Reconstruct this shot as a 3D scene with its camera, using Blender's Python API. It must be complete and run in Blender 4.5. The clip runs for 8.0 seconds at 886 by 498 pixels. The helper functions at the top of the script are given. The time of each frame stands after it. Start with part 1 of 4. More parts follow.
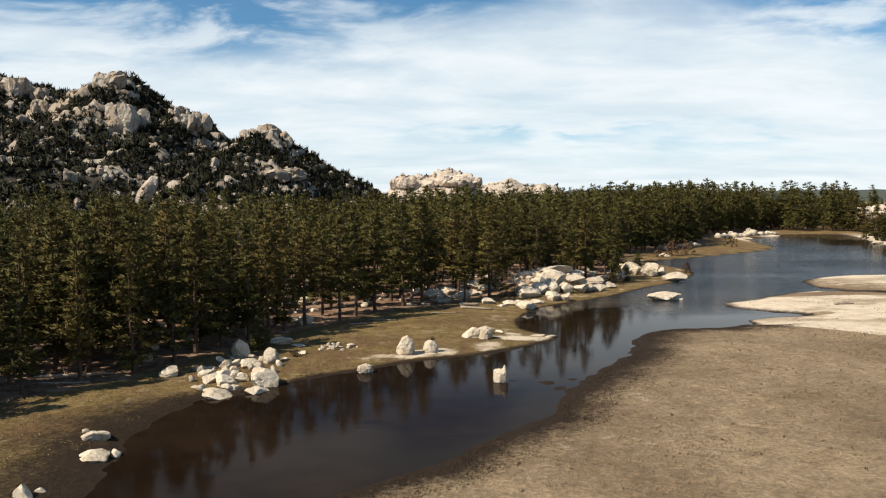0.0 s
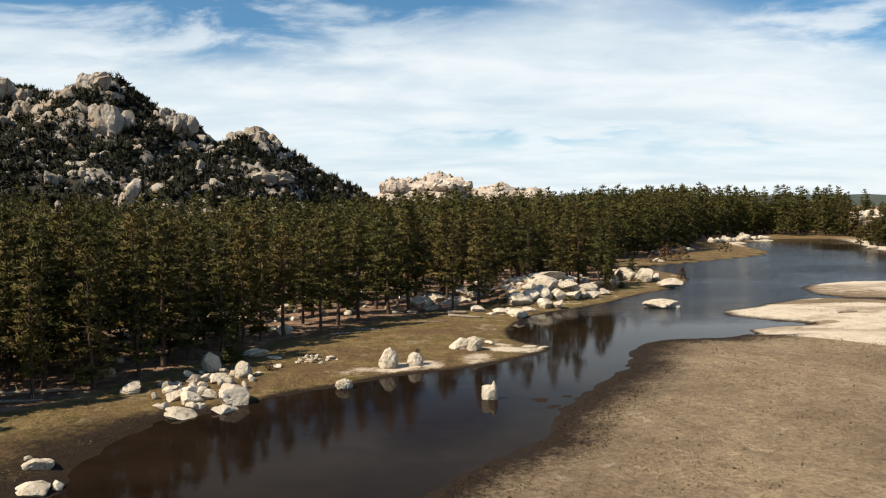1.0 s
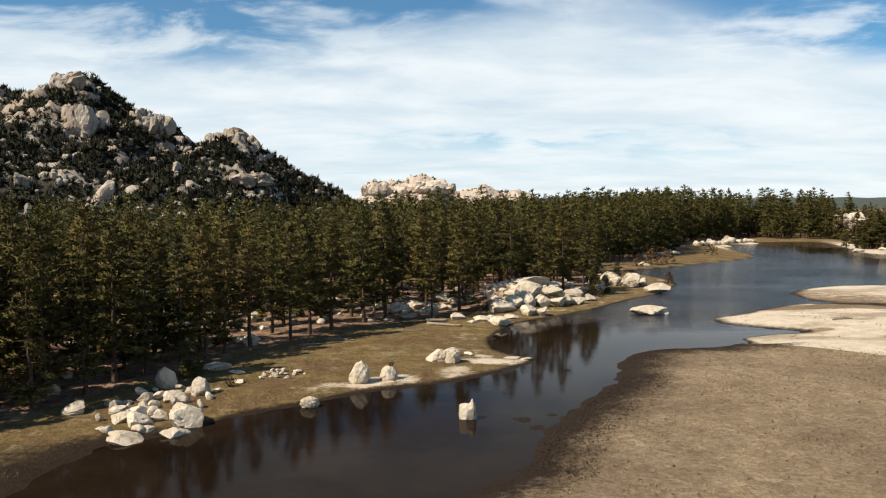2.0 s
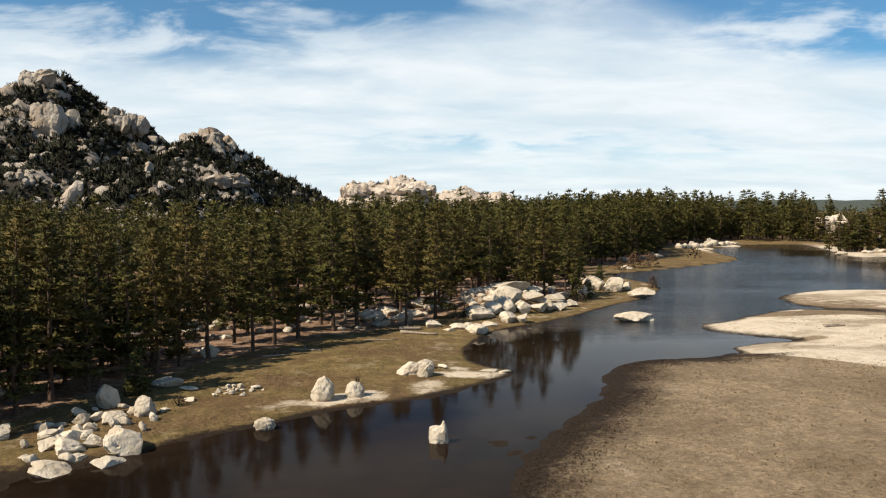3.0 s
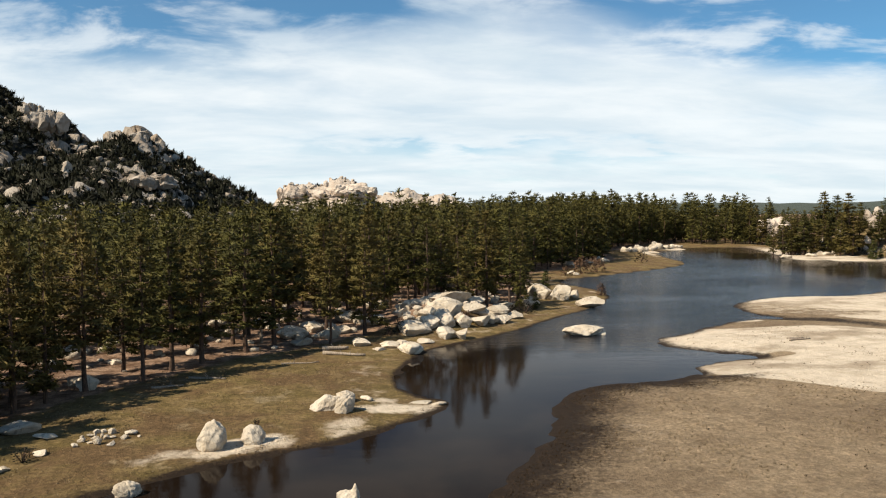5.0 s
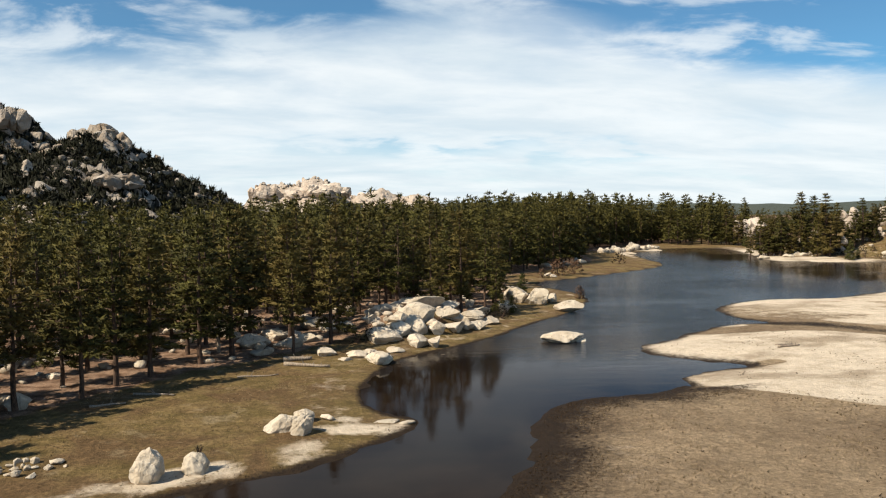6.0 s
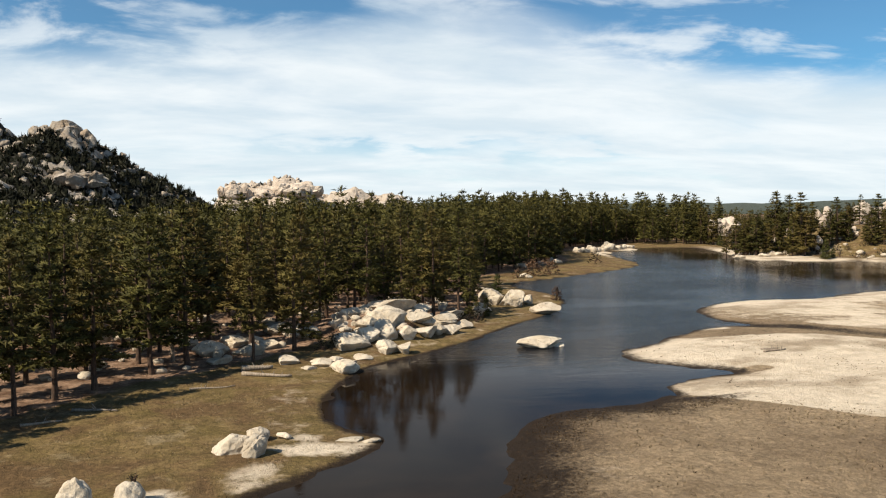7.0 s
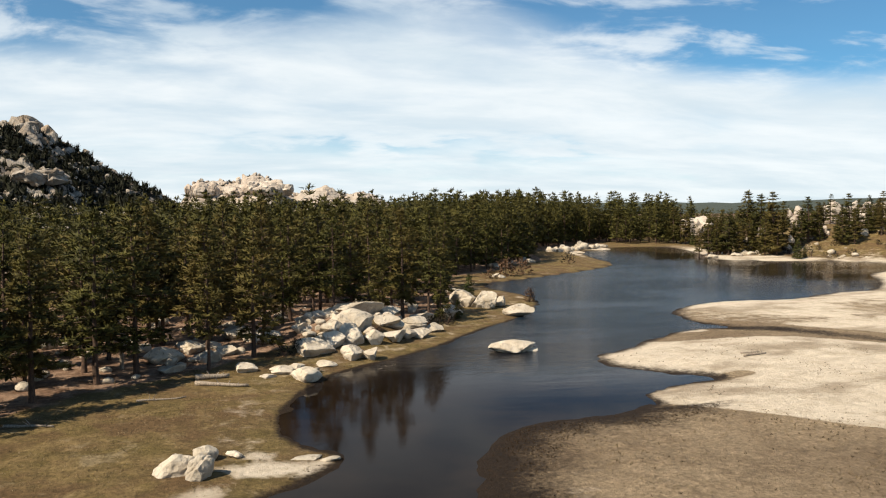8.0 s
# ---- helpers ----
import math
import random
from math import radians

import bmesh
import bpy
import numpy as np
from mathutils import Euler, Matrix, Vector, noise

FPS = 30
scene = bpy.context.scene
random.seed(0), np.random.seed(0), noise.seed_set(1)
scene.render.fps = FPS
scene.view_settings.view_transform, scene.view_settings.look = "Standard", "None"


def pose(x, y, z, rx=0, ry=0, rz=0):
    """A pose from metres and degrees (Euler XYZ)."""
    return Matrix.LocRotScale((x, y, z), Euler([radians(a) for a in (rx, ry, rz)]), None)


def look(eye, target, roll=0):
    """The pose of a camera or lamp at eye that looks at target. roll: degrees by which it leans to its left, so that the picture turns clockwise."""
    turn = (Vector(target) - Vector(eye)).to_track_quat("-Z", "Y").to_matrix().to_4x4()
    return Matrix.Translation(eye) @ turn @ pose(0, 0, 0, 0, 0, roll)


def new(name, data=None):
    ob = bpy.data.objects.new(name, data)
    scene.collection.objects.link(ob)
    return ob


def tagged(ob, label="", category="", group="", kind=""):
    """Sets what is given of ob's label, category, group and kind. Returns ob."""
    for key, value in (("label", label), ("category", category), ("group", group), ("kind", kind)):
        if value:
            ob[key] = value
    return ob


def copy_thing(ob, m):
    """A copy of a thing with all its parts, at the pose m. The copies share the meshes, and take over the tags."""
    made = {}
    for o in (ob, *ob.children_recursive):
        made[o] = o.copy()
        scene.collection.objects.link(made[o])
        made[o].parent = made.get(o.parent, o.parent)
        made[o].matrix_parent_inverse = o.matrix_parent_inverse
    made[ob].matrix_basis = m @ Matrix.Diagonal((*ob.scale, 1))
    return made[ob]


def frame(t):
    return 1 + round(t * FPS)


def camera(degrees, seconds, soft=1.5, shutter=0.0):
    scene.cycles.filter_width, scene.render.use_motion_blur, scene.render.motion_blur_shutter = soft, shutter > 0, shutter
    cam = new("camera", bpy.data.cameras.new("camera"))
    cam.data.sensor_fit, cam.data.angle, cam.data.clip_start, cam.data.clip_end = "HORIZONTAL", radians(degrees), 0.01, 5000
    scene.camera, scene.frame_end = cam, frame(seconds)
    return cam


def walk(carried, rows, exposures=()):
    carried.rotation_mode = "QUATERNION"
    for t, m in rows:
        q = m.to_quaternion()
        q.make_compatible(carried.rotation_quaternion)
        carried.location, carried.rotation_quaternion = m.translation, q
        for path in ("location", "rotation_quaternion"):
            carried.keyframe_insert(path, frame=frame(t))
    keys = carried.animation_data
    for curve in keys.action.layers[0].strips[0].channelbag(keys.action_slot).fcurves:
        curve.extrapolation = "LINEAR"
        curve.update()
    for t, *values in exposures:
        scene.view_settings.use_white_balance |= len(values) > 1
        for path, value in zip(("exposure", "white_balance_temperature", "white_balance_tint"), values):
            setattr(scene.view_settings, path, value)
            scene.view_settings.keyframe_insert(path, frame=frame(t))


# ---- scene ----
cam = camera(60.4, 8.0, soft=1.1)
PATH = [
    (0, (1.277, 1.119, 15.886), (1.244, 3.115, 15.757), -0.6),
    (0.5, (1.473, 3.496, 15.839), (1.447, 5.492, 15.715), -0.6),
    (1, (1.71, 6.015, 15.778), (1.701, 8.012, 15.659), -0.5),
    (1.5, (2.056, 8.521, 15.752), (2.067, 10.517, 15.637), -0.5),
    (3, (3.481, 16.545, 15.648), (3.561, 18.541, 15.541), -0.4),
    (3.5, (4.034, 19.25, 15.665), (4.142, 21.244, 15.56), -0.4),
    (4, (4.586, 22.004, 15.652), (4.731, 23.996, 15.549), -0.4),
    (4.5, (5.136, 24.638, 15.703), (5.323, 26.626, 15.601), -0.4),
    (6, (6.897, 32.63, 15.655), (7.183, 34.607, 15.555), -0.4),
    (6.5, (7.446, 35.068, 15.59), (7.764, 37.04, 15.489), -0.4),
    (7, (8.041, 37.262, 15.554), (8.392, 39.228, 15.452), -0.4),
    (7.5, (8.672, 39.276, 15.526), (9.057, 41.235, 15.424), -0.3),
    (8, (9.225, 41.018, 15.503), (9.645, 42.971, 15.398), -0.3),
]
walk(cam, [(t, look(eye, target, roll)) for t, eye, target, roll in PATH], [(0.0, 0.66), (8.0, 0.66)])

# ---- world, sun ----
SUN_AZ, SUN_EL = radians(206), radians(45)      # azimuth from +x, counter-clockwise
to_sun = Vector((math.cos(SUN_AZ) * math.cos(SUN_EL), math.sin(SUN_AZ) * math.cos(SUN_EL), math.sin(SUN_EL)))
sun_data = bpy.data.lights.new("sun", "SUN")
sun_data.energy, sun_data.angle, sun_data.color = 5.0, radians(0.53), (1.0, 0.878, 0.69)
sun = new("sun", sun_data)
sun.matrix_world = Matrix.Translation((0, 0, 300)) @ to_sun.to_track_quat("Z", "Y").to_matrix().to_4x4()

world = bpy.data.worlds.new("world")
scene.world = world
world.use_nodes = True


class Nodes:
    """Short hand for building node trees."""

    def __init__(self, tree):
        self.tree = tree
        tree.nodes.clear()

    def add(self, kind, *links, **props):
        n = self.tree.nodes.new(kind)
        for k, v in props.items():
            setattr(n, k, v)
        for i, v in links:
            self.set(n, i, v)
        return n

    def set(self, n, i, v):
        if isinstance(v, bpy.types.NodeSocket):
            self.tree.links.new(v, n.inputs[i])
        elif v is not None:
            n.inputs[i].default_value = v

    def math(self, op, a, b=None, c=None, clamp=False):
        n = self.add("ShaderNodeMath", (0, a), (1, b), (2, c), operation=op)
        n.use_clamp = clamp
        return n.outputs[0]

    def vmath(self, op, a, b=None):
        n = self.add("ShaderNodeVectorMath", (0, a), (1, b), operation=op)
        return n.outputs[0]

    def noise(self, vec, scale, detail=4.0, rough=0.55, distort=0.0):
        n = self.add("ShaderNodeTexNoise", (0, vec), ("Scale", scale), ("Detail", detail), ("Roughness", rough), ("Distortion", distort))
        return n.outputs[0]

    def ramp(self, fac, lo, hi, a=0.0, b=1.0):
        n = self.add("ShaderNodeMapRange", (0, fac), (1, lo), (2, hi), (3, a), (4, b))
        n.interpolation_type = "SMOOTHSTEP"
        return n.outputs[0]

    def mix(self, fac, a, b, blend="MIX"):
        n = self.add("ShaderNodeMix", data_type="RGBA", blend_type=blend)
        self.set(n, 0, fac), self.set(n, 6, a), self.set(n, 7, b)
        return n.outputs[2]


def rgb(r, g, b):
    return (r, g, b, 1.0)


nw = Nodes(world.node_tree)
way = nw.add("ShaderNodeTexCoord").outputs["Generated"]
sky = nw.add("ShaderNodeTexSky", sky_type="NISHITA", sun_disc=False, sun_elevation=SUN_EL, sun_rotation=radians(90) - SUN_AZ, altitude=1600.0, air_density=1.0, dust_density=0.6, ozone_density=2.5)
sep = nw.add("ShaderNodeSeparateXYZ", (0, way))
lift = nw.math("ADD", nw.math("MAXIMUM", sep.outputs[2], 0.0), 0.16)
flat = nw.add("ShaderNodeCombineXYZ", (0, nw.math("DIVIDE", sep.outputs[0], lift)), (1, nw.math("DIVIDE", sep.outputs[1], lift)), (2, 0.0)).outputs[0]
turned = nw.add("ShaderNodeMapping", (0, flat), ("Rotation", (0, 0, radians(-14))), ("Scale", (0.55, 1.0, 1.0)), ("Location", (3.1, 1.7, 0.0))).outputs[0]
big = nw.noise(turned, 0.62, 3.0, 0.5, 0.3)
fine = nw.noise(turned, 2.2, 6.0, 0.56, 0.5)
puff = nw.noise(nw.add("ShaderNodeMapping", (0, flat), ("Scale", (0.8, 1.0, 1.0))).outputs[0], 2.6, 7.0, 0.58, 0.4)
cover = nw.math("ADD", nw.math("MULTIPLY", big, 0.52), nw.math("ADD", nw.math("MULTIPLY", fine, 0.30), nw.math("MULTIPLY", puff, 0.34)))
# cloud sheet closes at the horizon; thinned towards the unseen zenith to cut fill
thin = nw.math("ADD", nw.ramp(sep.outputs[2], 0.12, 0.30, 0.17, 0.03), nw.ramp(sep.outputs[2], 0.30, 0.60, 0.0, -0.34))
azim = nw.math("ARCTAN2", sep.outputs[0], sep.outputs[1])
warp = nw.math("MULTIPLY", nw.math("SUBTRACT", nw.math("ADD", nw.math("MULTIPLY", fine, 0.5), nw.math("MULTIPLY", puff, 0.5)), 0.5), 0.42)
# blue gaps: bearing, height, width, depth (degrees), slope, amount
gaps = None
for b0, e0, bw, eh, slope, amount in ((-22, 13.4, 14, 3.6, -0.08, 0.50), (-3, 14.6, 10, 1.8, 0.03, 0.36), (25, 15.0, 14, 1.8, -0.08, 0.42), (34, 10.6, 12, 2.3, -0.12, 0.54), (44, 13.0, 12, 3.2, -0.22, 0.66),
                                      (8, 4.4, 9, 0.6, 0.02, 0.13), (20, 3.5, 8, 0.6, 0.04, 0.11), (-33, 9.0, 6, 1.2, -0.1, 0.15), (55, 7.0, 9, 1.5, 0.1, 0.25)):
    da = nw.math("SUBTRACT", azim, radians(b0))
    de = nw.math("SUBTRACT", nw.math("SUBTRACT", nw.math("ADD", sep.outputs[2], nw.math("MULTIPLY", warp, 0.35)), math.sin(radians(e0))), nw.math("MULTIPLY", da, slope))
    q = nw.math("ADD", nw.math("POWER", nw.math("ABSOLUTE", nw.math("DIVIDE", da, radians(bw))), 2.0), nw.math("POWER", nw.math("ABSOLUTE", nw.math("DIVIDE", de, radians(eh))), 2.0))
    g = nw.math("MULTIPLY", nw.math("EXPONENT", nw.math("MULTIPLY", q, -1.0)), amount)
    gaps = g if gaps is None else nw.math("ADD", gaps, g)
# wisps cross the gaps
gaps = nw.math("MULTIPLY", gaps, nw.ramp(nw.math("ADD", nw.math("MULTIPLY", puff, 0.6), nw.math("MULTIPLY", fine, 0.4)), 0.40, 0.60, 1.45, 0.45))
# the sheet is opened towards the unseen south to cut fill on shaded sides
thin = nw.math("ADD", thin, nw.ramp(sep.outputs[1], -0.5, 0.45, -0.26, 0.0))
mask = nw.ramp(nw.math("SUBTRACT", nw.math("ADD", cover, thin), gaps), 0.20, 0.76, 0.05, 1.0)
grey = nw.noise(turned, 1.7, 6.0, 0.6, 0.3)
cloud = nw.mix(nw.ramp(grey, 0.32, 0.68), rgb(9.3, 10.6, 11.4), rgb(12.0, 12.6, 12.8))
blue = nw.mix(1.0, sky.outputs[0], rgb(0.62, 1.22, 1.38), "MULTIPLY")
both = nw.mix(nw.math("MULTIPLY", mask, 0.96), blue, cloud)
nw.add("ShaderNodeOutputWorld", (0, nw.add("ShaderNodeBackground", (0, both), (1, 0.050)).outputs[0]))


# ---- materials ----
def material(name):
    m = bpy.data.materials.new(name)
    m.use_nodes = True
    return m, Nodes(m.node_tree)


def finish(n, colour, rough=0.8, bump=None, strength=0.3, distance=0.1, **sockets):
    p = n.add("ShaderNodeBsdfPrincipled", ("Base Color", colour), ("Roughness", rough))
    for k, v in sockets.items():
        n.set(p, k.replace("_", " "), v)
    if bump is not None:
        n.set(p, "Normal", n.add("ShaderNodeBump", ("Strength", strength), ("Distance", distance), ("Height", bump)).outputs[0])
    n.add("ShaderNodeOutputMaterial", (0, p.outputs[0]))
    return p


def place_of(n):
    return n.add("ShaderNodeNewGeometry").outputs["Position"]


def granite_material(name, pale, warm, dark, size=1.0):
    m, n = material(name)
    at = place_of(n)
    island = n.add("ShaderNodeObjectInfo").outputs["Random"]
    patch = n.noise(at, 0.55 / size, 5.0, 0.6, 0.4)
    colour = n.mix(n.ramp(patch, 0.38, 0.66), rgb(*pale), rgb(*warm))
    tall = n.add("ShaderNodeMapping", (0, at), ("Scale", (1.6 / size, 1.6 / size, 0.35 / size))).outputs[0]
    streak = n.noise(tall, 1.3, 6.0, 0.65, 0.5)
    colour = n.mix(n.ramp(streak, 0.54, 0.72, 0.0, 0.75), colour, rgb(*dark))
    speck = n.noise(at, 9.0 / size, 4.0, 0.7)
    colour = n.mix(n.ramp(speck, 0.40, 0.72, 0.0, 0.30), colour, rgb(*[c * 0.55 for c in pale]))
    tone = n.ramp(island, 0.0, 1.0, 0.84, 1.1)
    colour = n.mix(1.0, colour, n.add("ShaderNodeCombineColor", (0, tone), (1, tone), (2, tone)).outputs[0], "MULTIPLY")
    relief = n.math("ADD", n.noise(at, 1.6 / size, 8.0, 0.66, 0.3), n.math("MULTIPLY", streak, 0.4))
    finish(n, colour, 0.9, relief, 0.8, 0.4 * size, Specular_IOR_Level=0.2)
    return m


GRANITE = granite_material("granite", (0.57, 0.500, 0.405), (0.42, 0.350, 0.265), (0.075, 0.060, 0.047))
HILL_GRANITE = granite_material("hill_granite", (0.38, 0.335, 0.285), (0.27, 0.21, 0.155), (0.05, 0.040, 0.033), 4.0)
RIDGE_GRANITE = granite_material("ridge_granite", (0.52, 0.45, 0.38), (0.44, 0.355, 0.285), (0.20, 0.145, 0.11), 4.0)


def ground_material():
    m, n = material("ground")
    at = place_of(n)
    get = lambda k: n.add("ShaderNodeAttribute", attribute_name=k).outputs["Fac"]
    big = n.noise(at, 0.07, 5.0, 0.6, 0.3)
    mid = n.noise(at, 0.55, 6.0, 0.65, 0.3)
    small = n.noise(at, 2.6, 8.0, 0.78)
    meadow = n.mix(n.ramp(big, 0.35, 0.68), rgb(0.186, 0.135, 0.086), rgb(0.288, 0.217, 0.140))
    meadow = n.mix(n.ramp(mid, 0.42, 0.72, 0.0, 0.42), meadow, rgb(0.124, 0.082, 0.048))
    grass = n.mix(n.ramp(mid, 0.35, 0.65), rgb(0.118, 0.086, 0.033), rgb(0.188, 0.132, 0.060))
    grass = n.mix(n.ramp(n.noise(at, 0.16, 5.0, 0.65, 0.6), 0.42, 0.62, 0.0, 0.85), grass, rgb(0.120, 0.074, 0.038))
    grass = n.mix(n.ramp(n.noise(at, 0.35, 6.0, 0.7, 0.5), 0.55, 0.70, 0.0, 0.7), grass, rgb(0.27, 0.210, 0.125))
    needles = n.mix(n.ramp(mid, 0.35, 0.65), rgb(0.120, 0.070, 0.044), rgb(0.285, 0.192, 0.134))
    sand = n.mix(n.ramp(mid, 0.40, 0.70), rgb(0.600, 0.512, 0.402), rgb(0.490, 0.405, 0.306))
    sand = n.mix(n.ramp(n.noise(n.add("ShaderNodeMapping", (0, at), ("Scale", (0.6, 1.0, 1.0))).outputs[0], 0.13, 9.0, 0.66), 0.46, 0.66, 0.0, 0.8), sand, rgb(0.240, 0.182, 0.122))
    sand = n.mix(n.ramp(n.noise(at, 0.8, 8.0, 0.8), 0.56, 0.70, 0.0, 0.55), sand, rgb(0.250, 0.195, 0.135))
    rough_edge = n.math("MULTIPLY", n.math("SUBTRACT", mid, 0.5), 0.9)
    sharp = lambda k: n.ramp(n.math("ADD", get(k), rough_edge), 0.35, 0.65)
    colour = n.mix(sharp("bank"), meadow, grass)
    colour = n.mix(sharp("forest"), colour, needles)
    sandy = sharp("sand")
    colour = n.mix(sandy, colour, sand)
    wet = n.ramp(n.math("ADD", get("wet"), n.math("ADD", n.math("MULTIPLY", n.math("SUBTRACT", n.noise(at, 0.35, 6.0, 0.6), 0.5), 0.7), n.math("MULTIPLY", n.math("SUBTRACT", n.noise(at, 2.4, 6.0, 0.75), 0.5), 1.1))), 0.10, 0.78)
    colour = n.mix(wet, colour, rgb(0.024, 0.0152, 0.0090))
    tufty = n.ramp(n.noise(at, 3.4, 4.0, 0.65, 0.4), 0.32, 0.68, 0.74, 1.24)
    blotch = n.ramp(n.noise(at, 0.9, 5.0, 0.7, 0.5), 0.30, 0.70, 0.78, 1.18)
    grain = n.math("MULTIPLY", n.math("MULTIPLY", tufty, blotch), n.ramp(small, 0.3, 0.7, 0.8, 1.2))
    colour = n.mix(n.math("SUBTRACT", 0.85, n.math("MULTIPLY", sandy, 0.55)), colour, n.add("ShaderNodeCombineColor", (0, grain), (1, grain), (2, grain)).outputs[0], "MULTIPLY")
    relief = n.math("ADD", n.math("MULTIPLY", mid, 1.2), n.math("MULTIPLY", small, 0.9))
    finish(n, colour, n.ramp(wet, 0.0, 1.0, 0.95, 0.80), relief, 1.0, 0.25, Specular_IOR_Level=0.12)
    return m


def water_material():
    m, n = material("lake_water")
    at = place_of(n)
    silt = n.noise(at, 0.12, 4.0, 0.6, 0.4)
    colour = n.mix(n.ramp(silt, 0.35, 0.7), rgb(0.008, 0.0047, 0.0028), rgb(0.017, 0.0105, 0.0064))
    # wind roughens the open lake, the sheltered inlet stays calm
    xyz = n.add("ShaderNodeSeparateXYZ", (0, at)).outputs
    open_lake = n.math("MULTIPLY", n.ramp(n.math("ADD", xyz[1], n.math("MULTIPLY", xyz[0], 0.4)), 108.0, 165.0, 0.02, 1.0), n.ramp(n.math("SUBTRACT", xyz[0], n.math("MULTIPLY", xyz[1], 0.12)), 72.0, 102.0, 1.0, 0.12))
    # blue of the reflected sky, put into the open lake's base colour
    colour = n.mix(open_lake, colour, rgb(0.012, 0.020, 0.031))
    gust = n.ramp(n.noise(n.add("ShaderNodeMapping", (0, at), ("Scale", (0.35, 1.0, 1.0))).outputs[0], 0.05, 5.0, 0.6, 0.5), 0.35, 0.65, 0.35, 1.0)
    chop = n.noise(n.add("ShaderNodeMapping", (0, at), ("Scale", (0.45, 1.5, 1.0)), ("Rotation", (0, 0, 0.3))).outputs[0], 0.50, 7.0, 0.68, 0.3)
    p = finish(n, colour, n.math("ADD", n.math("MULTIPLY", open_lake, 0.10), 0.012), None, IOR=n.math("ADD", n.math("ADD", n.math("MULTIPLY", open_lake, 0.12), n.ramp(xyz[1], 55.0, 85.0, 0.0, 0.035)), 1.07))
    b = n.add("ShaderNodeBump", ("Strength", n.math("MULTIPLY", n.math("MULTIPLY", open_lake, gust), 1.0)), ("Distance", 0.55), ("Height", chop))
    n.set(p, "Normal", b.outputs[0])
    return m


def leaf_material(name, dark, light, old, through_light=0.12):
    m, n = material(name)
    ob = n.add("ShaderNodeObjectInfo").outputs["Random"]
    geo = n.add("ShaderNodeNewGeometry")
    tuft = geo.outputs["Random Per Island"]
    spot = n.noise(geo.outputs["Position"], 0.09, 3.0, 0.5)
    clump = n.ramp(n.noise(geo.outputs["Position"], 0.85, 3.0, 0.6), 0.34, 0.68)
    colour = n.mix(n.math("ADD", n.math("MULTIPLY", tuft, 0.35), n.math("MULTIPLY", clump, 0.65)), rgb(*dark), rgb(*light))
    mood = n.math("ADD", n.math("MULTIPLY", ob, 0.55), n.math("MULTIPLY", spot, 0.6))
    colour = n.mix(n.ramp(mood, 0.35, 0.9, 0.0, 0.8), colour, rgb(*old))
    p = n.add("ShaderNodeBsdfPrincipled", ("Base Color", colour), ("Roughness", 0.75), ("Specular IOR Level", 0.2))
    t = n.add("ShaderNodeBsdfTranslucent", (0, colour))
    n.add("ShaderNodeOutputMaterial", (0, n.add("ShaderNodeMixShader", (0, through_light), (1, p.outputs[0]), (2, t.outputs[0])).outputs[0]))
    return m


def bark_material(name, a, b, scale=1.0):
    m, n = material(name)
    at = n.add("ShaderNodeTexCoord").outputs["Object"]
    long = n.add("ShaderNodeMapping", (0, at), ("Scale", (5.0 * scale, 5.0 * scale, 1.0 * scale))).outputs[0]
    f = n.noise(long, 2.0, 6.0, 0.65, 0.4)
    finish(n, n.mix(n.ramp(f, 0.35, 0.65), rgb(*a), rgb(*b)), 0.9, f, 0.8, 0.06)
    return m


def hill_material(name, soil, brush):
    m, n = material(name)
    at = place_of(n)
    f = n.noise(at, 0.12, 6.0, 0.65, 0.4)
    g = n.noise(at, 0.6, 6.0, 0.7)
    colour = n.mix(n.ramp(f, 0.35, 0.62), rgb(*brush), rgb(*soil))
    finish(n, colour, 0.95, n.math("ADD", f, g), 0.8, 1.2)
    return m


GROUND = ground_material()
WATER = water_material()
# dark tone near black: shade between the sprays is put into the needle colour
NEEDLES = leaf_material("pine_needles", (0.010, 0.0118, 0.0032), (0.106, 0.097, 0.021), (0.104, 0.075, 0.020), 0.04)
YOUNG = leaf_material("young_pine_needles", (0.030, 0.042, 0.011), (0.075, 0.080, 0.020), (0.085, 0.080, 0.022))
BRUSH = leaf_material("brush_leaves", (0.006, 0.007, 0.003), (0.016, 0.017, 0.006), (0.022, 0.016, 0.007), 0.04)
TWIGS = leaf_material("bare_twigs", (0.08, 0.046, 0.028), (0.16, 0.090, 0.052), (0.13, 0.082, 0.050), 0.1)
DRY_GRASS = leaf_material("dry_grass", (0.17, 0.125, 0.072), (0.36, 0.28, 0.17), (0.26, 0.19, 0.105), 0.2)
REED = leaf_material("wet_reeds", (0.040, 0.026, 0.014), (0.11, 0.075, 0.040), (0.08, 0.05, 0.026), 0.2)
BARK = bark_material("pine_bark", (0.030, 0.018, 0.012), (0.105, 0.060, 0.037))
GREY_WOOD = bark_material("weathered_wood", (0.15, 0.12, 0.09), (0.33, 0.27, 0.21))
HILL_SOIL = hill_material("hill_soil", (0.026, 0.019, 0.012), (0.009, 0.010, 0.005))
BANK_SOIL = hill_material("bank_soil", (0.19, 0.14, 0.095), (0.085, 0.068, 0.042))
FAR_WOODS = hill_material("far_woods", (0.045, 0.055, 0.040), (0.028, 0.038, 0.028))


# ---- helpers for things ----
def mesh_of(name, verts, faces, mat, smooth=False):
    me = bpy.data.meshes.new(name)
    me.from_pydata([tuple(v) for v in verts], [], faces)
    me.materials.append(mat)
    if smooth:
        me.polygons.foreach_set("use_smooth", [True] * len(me.polygons))
    me.update()
    return me


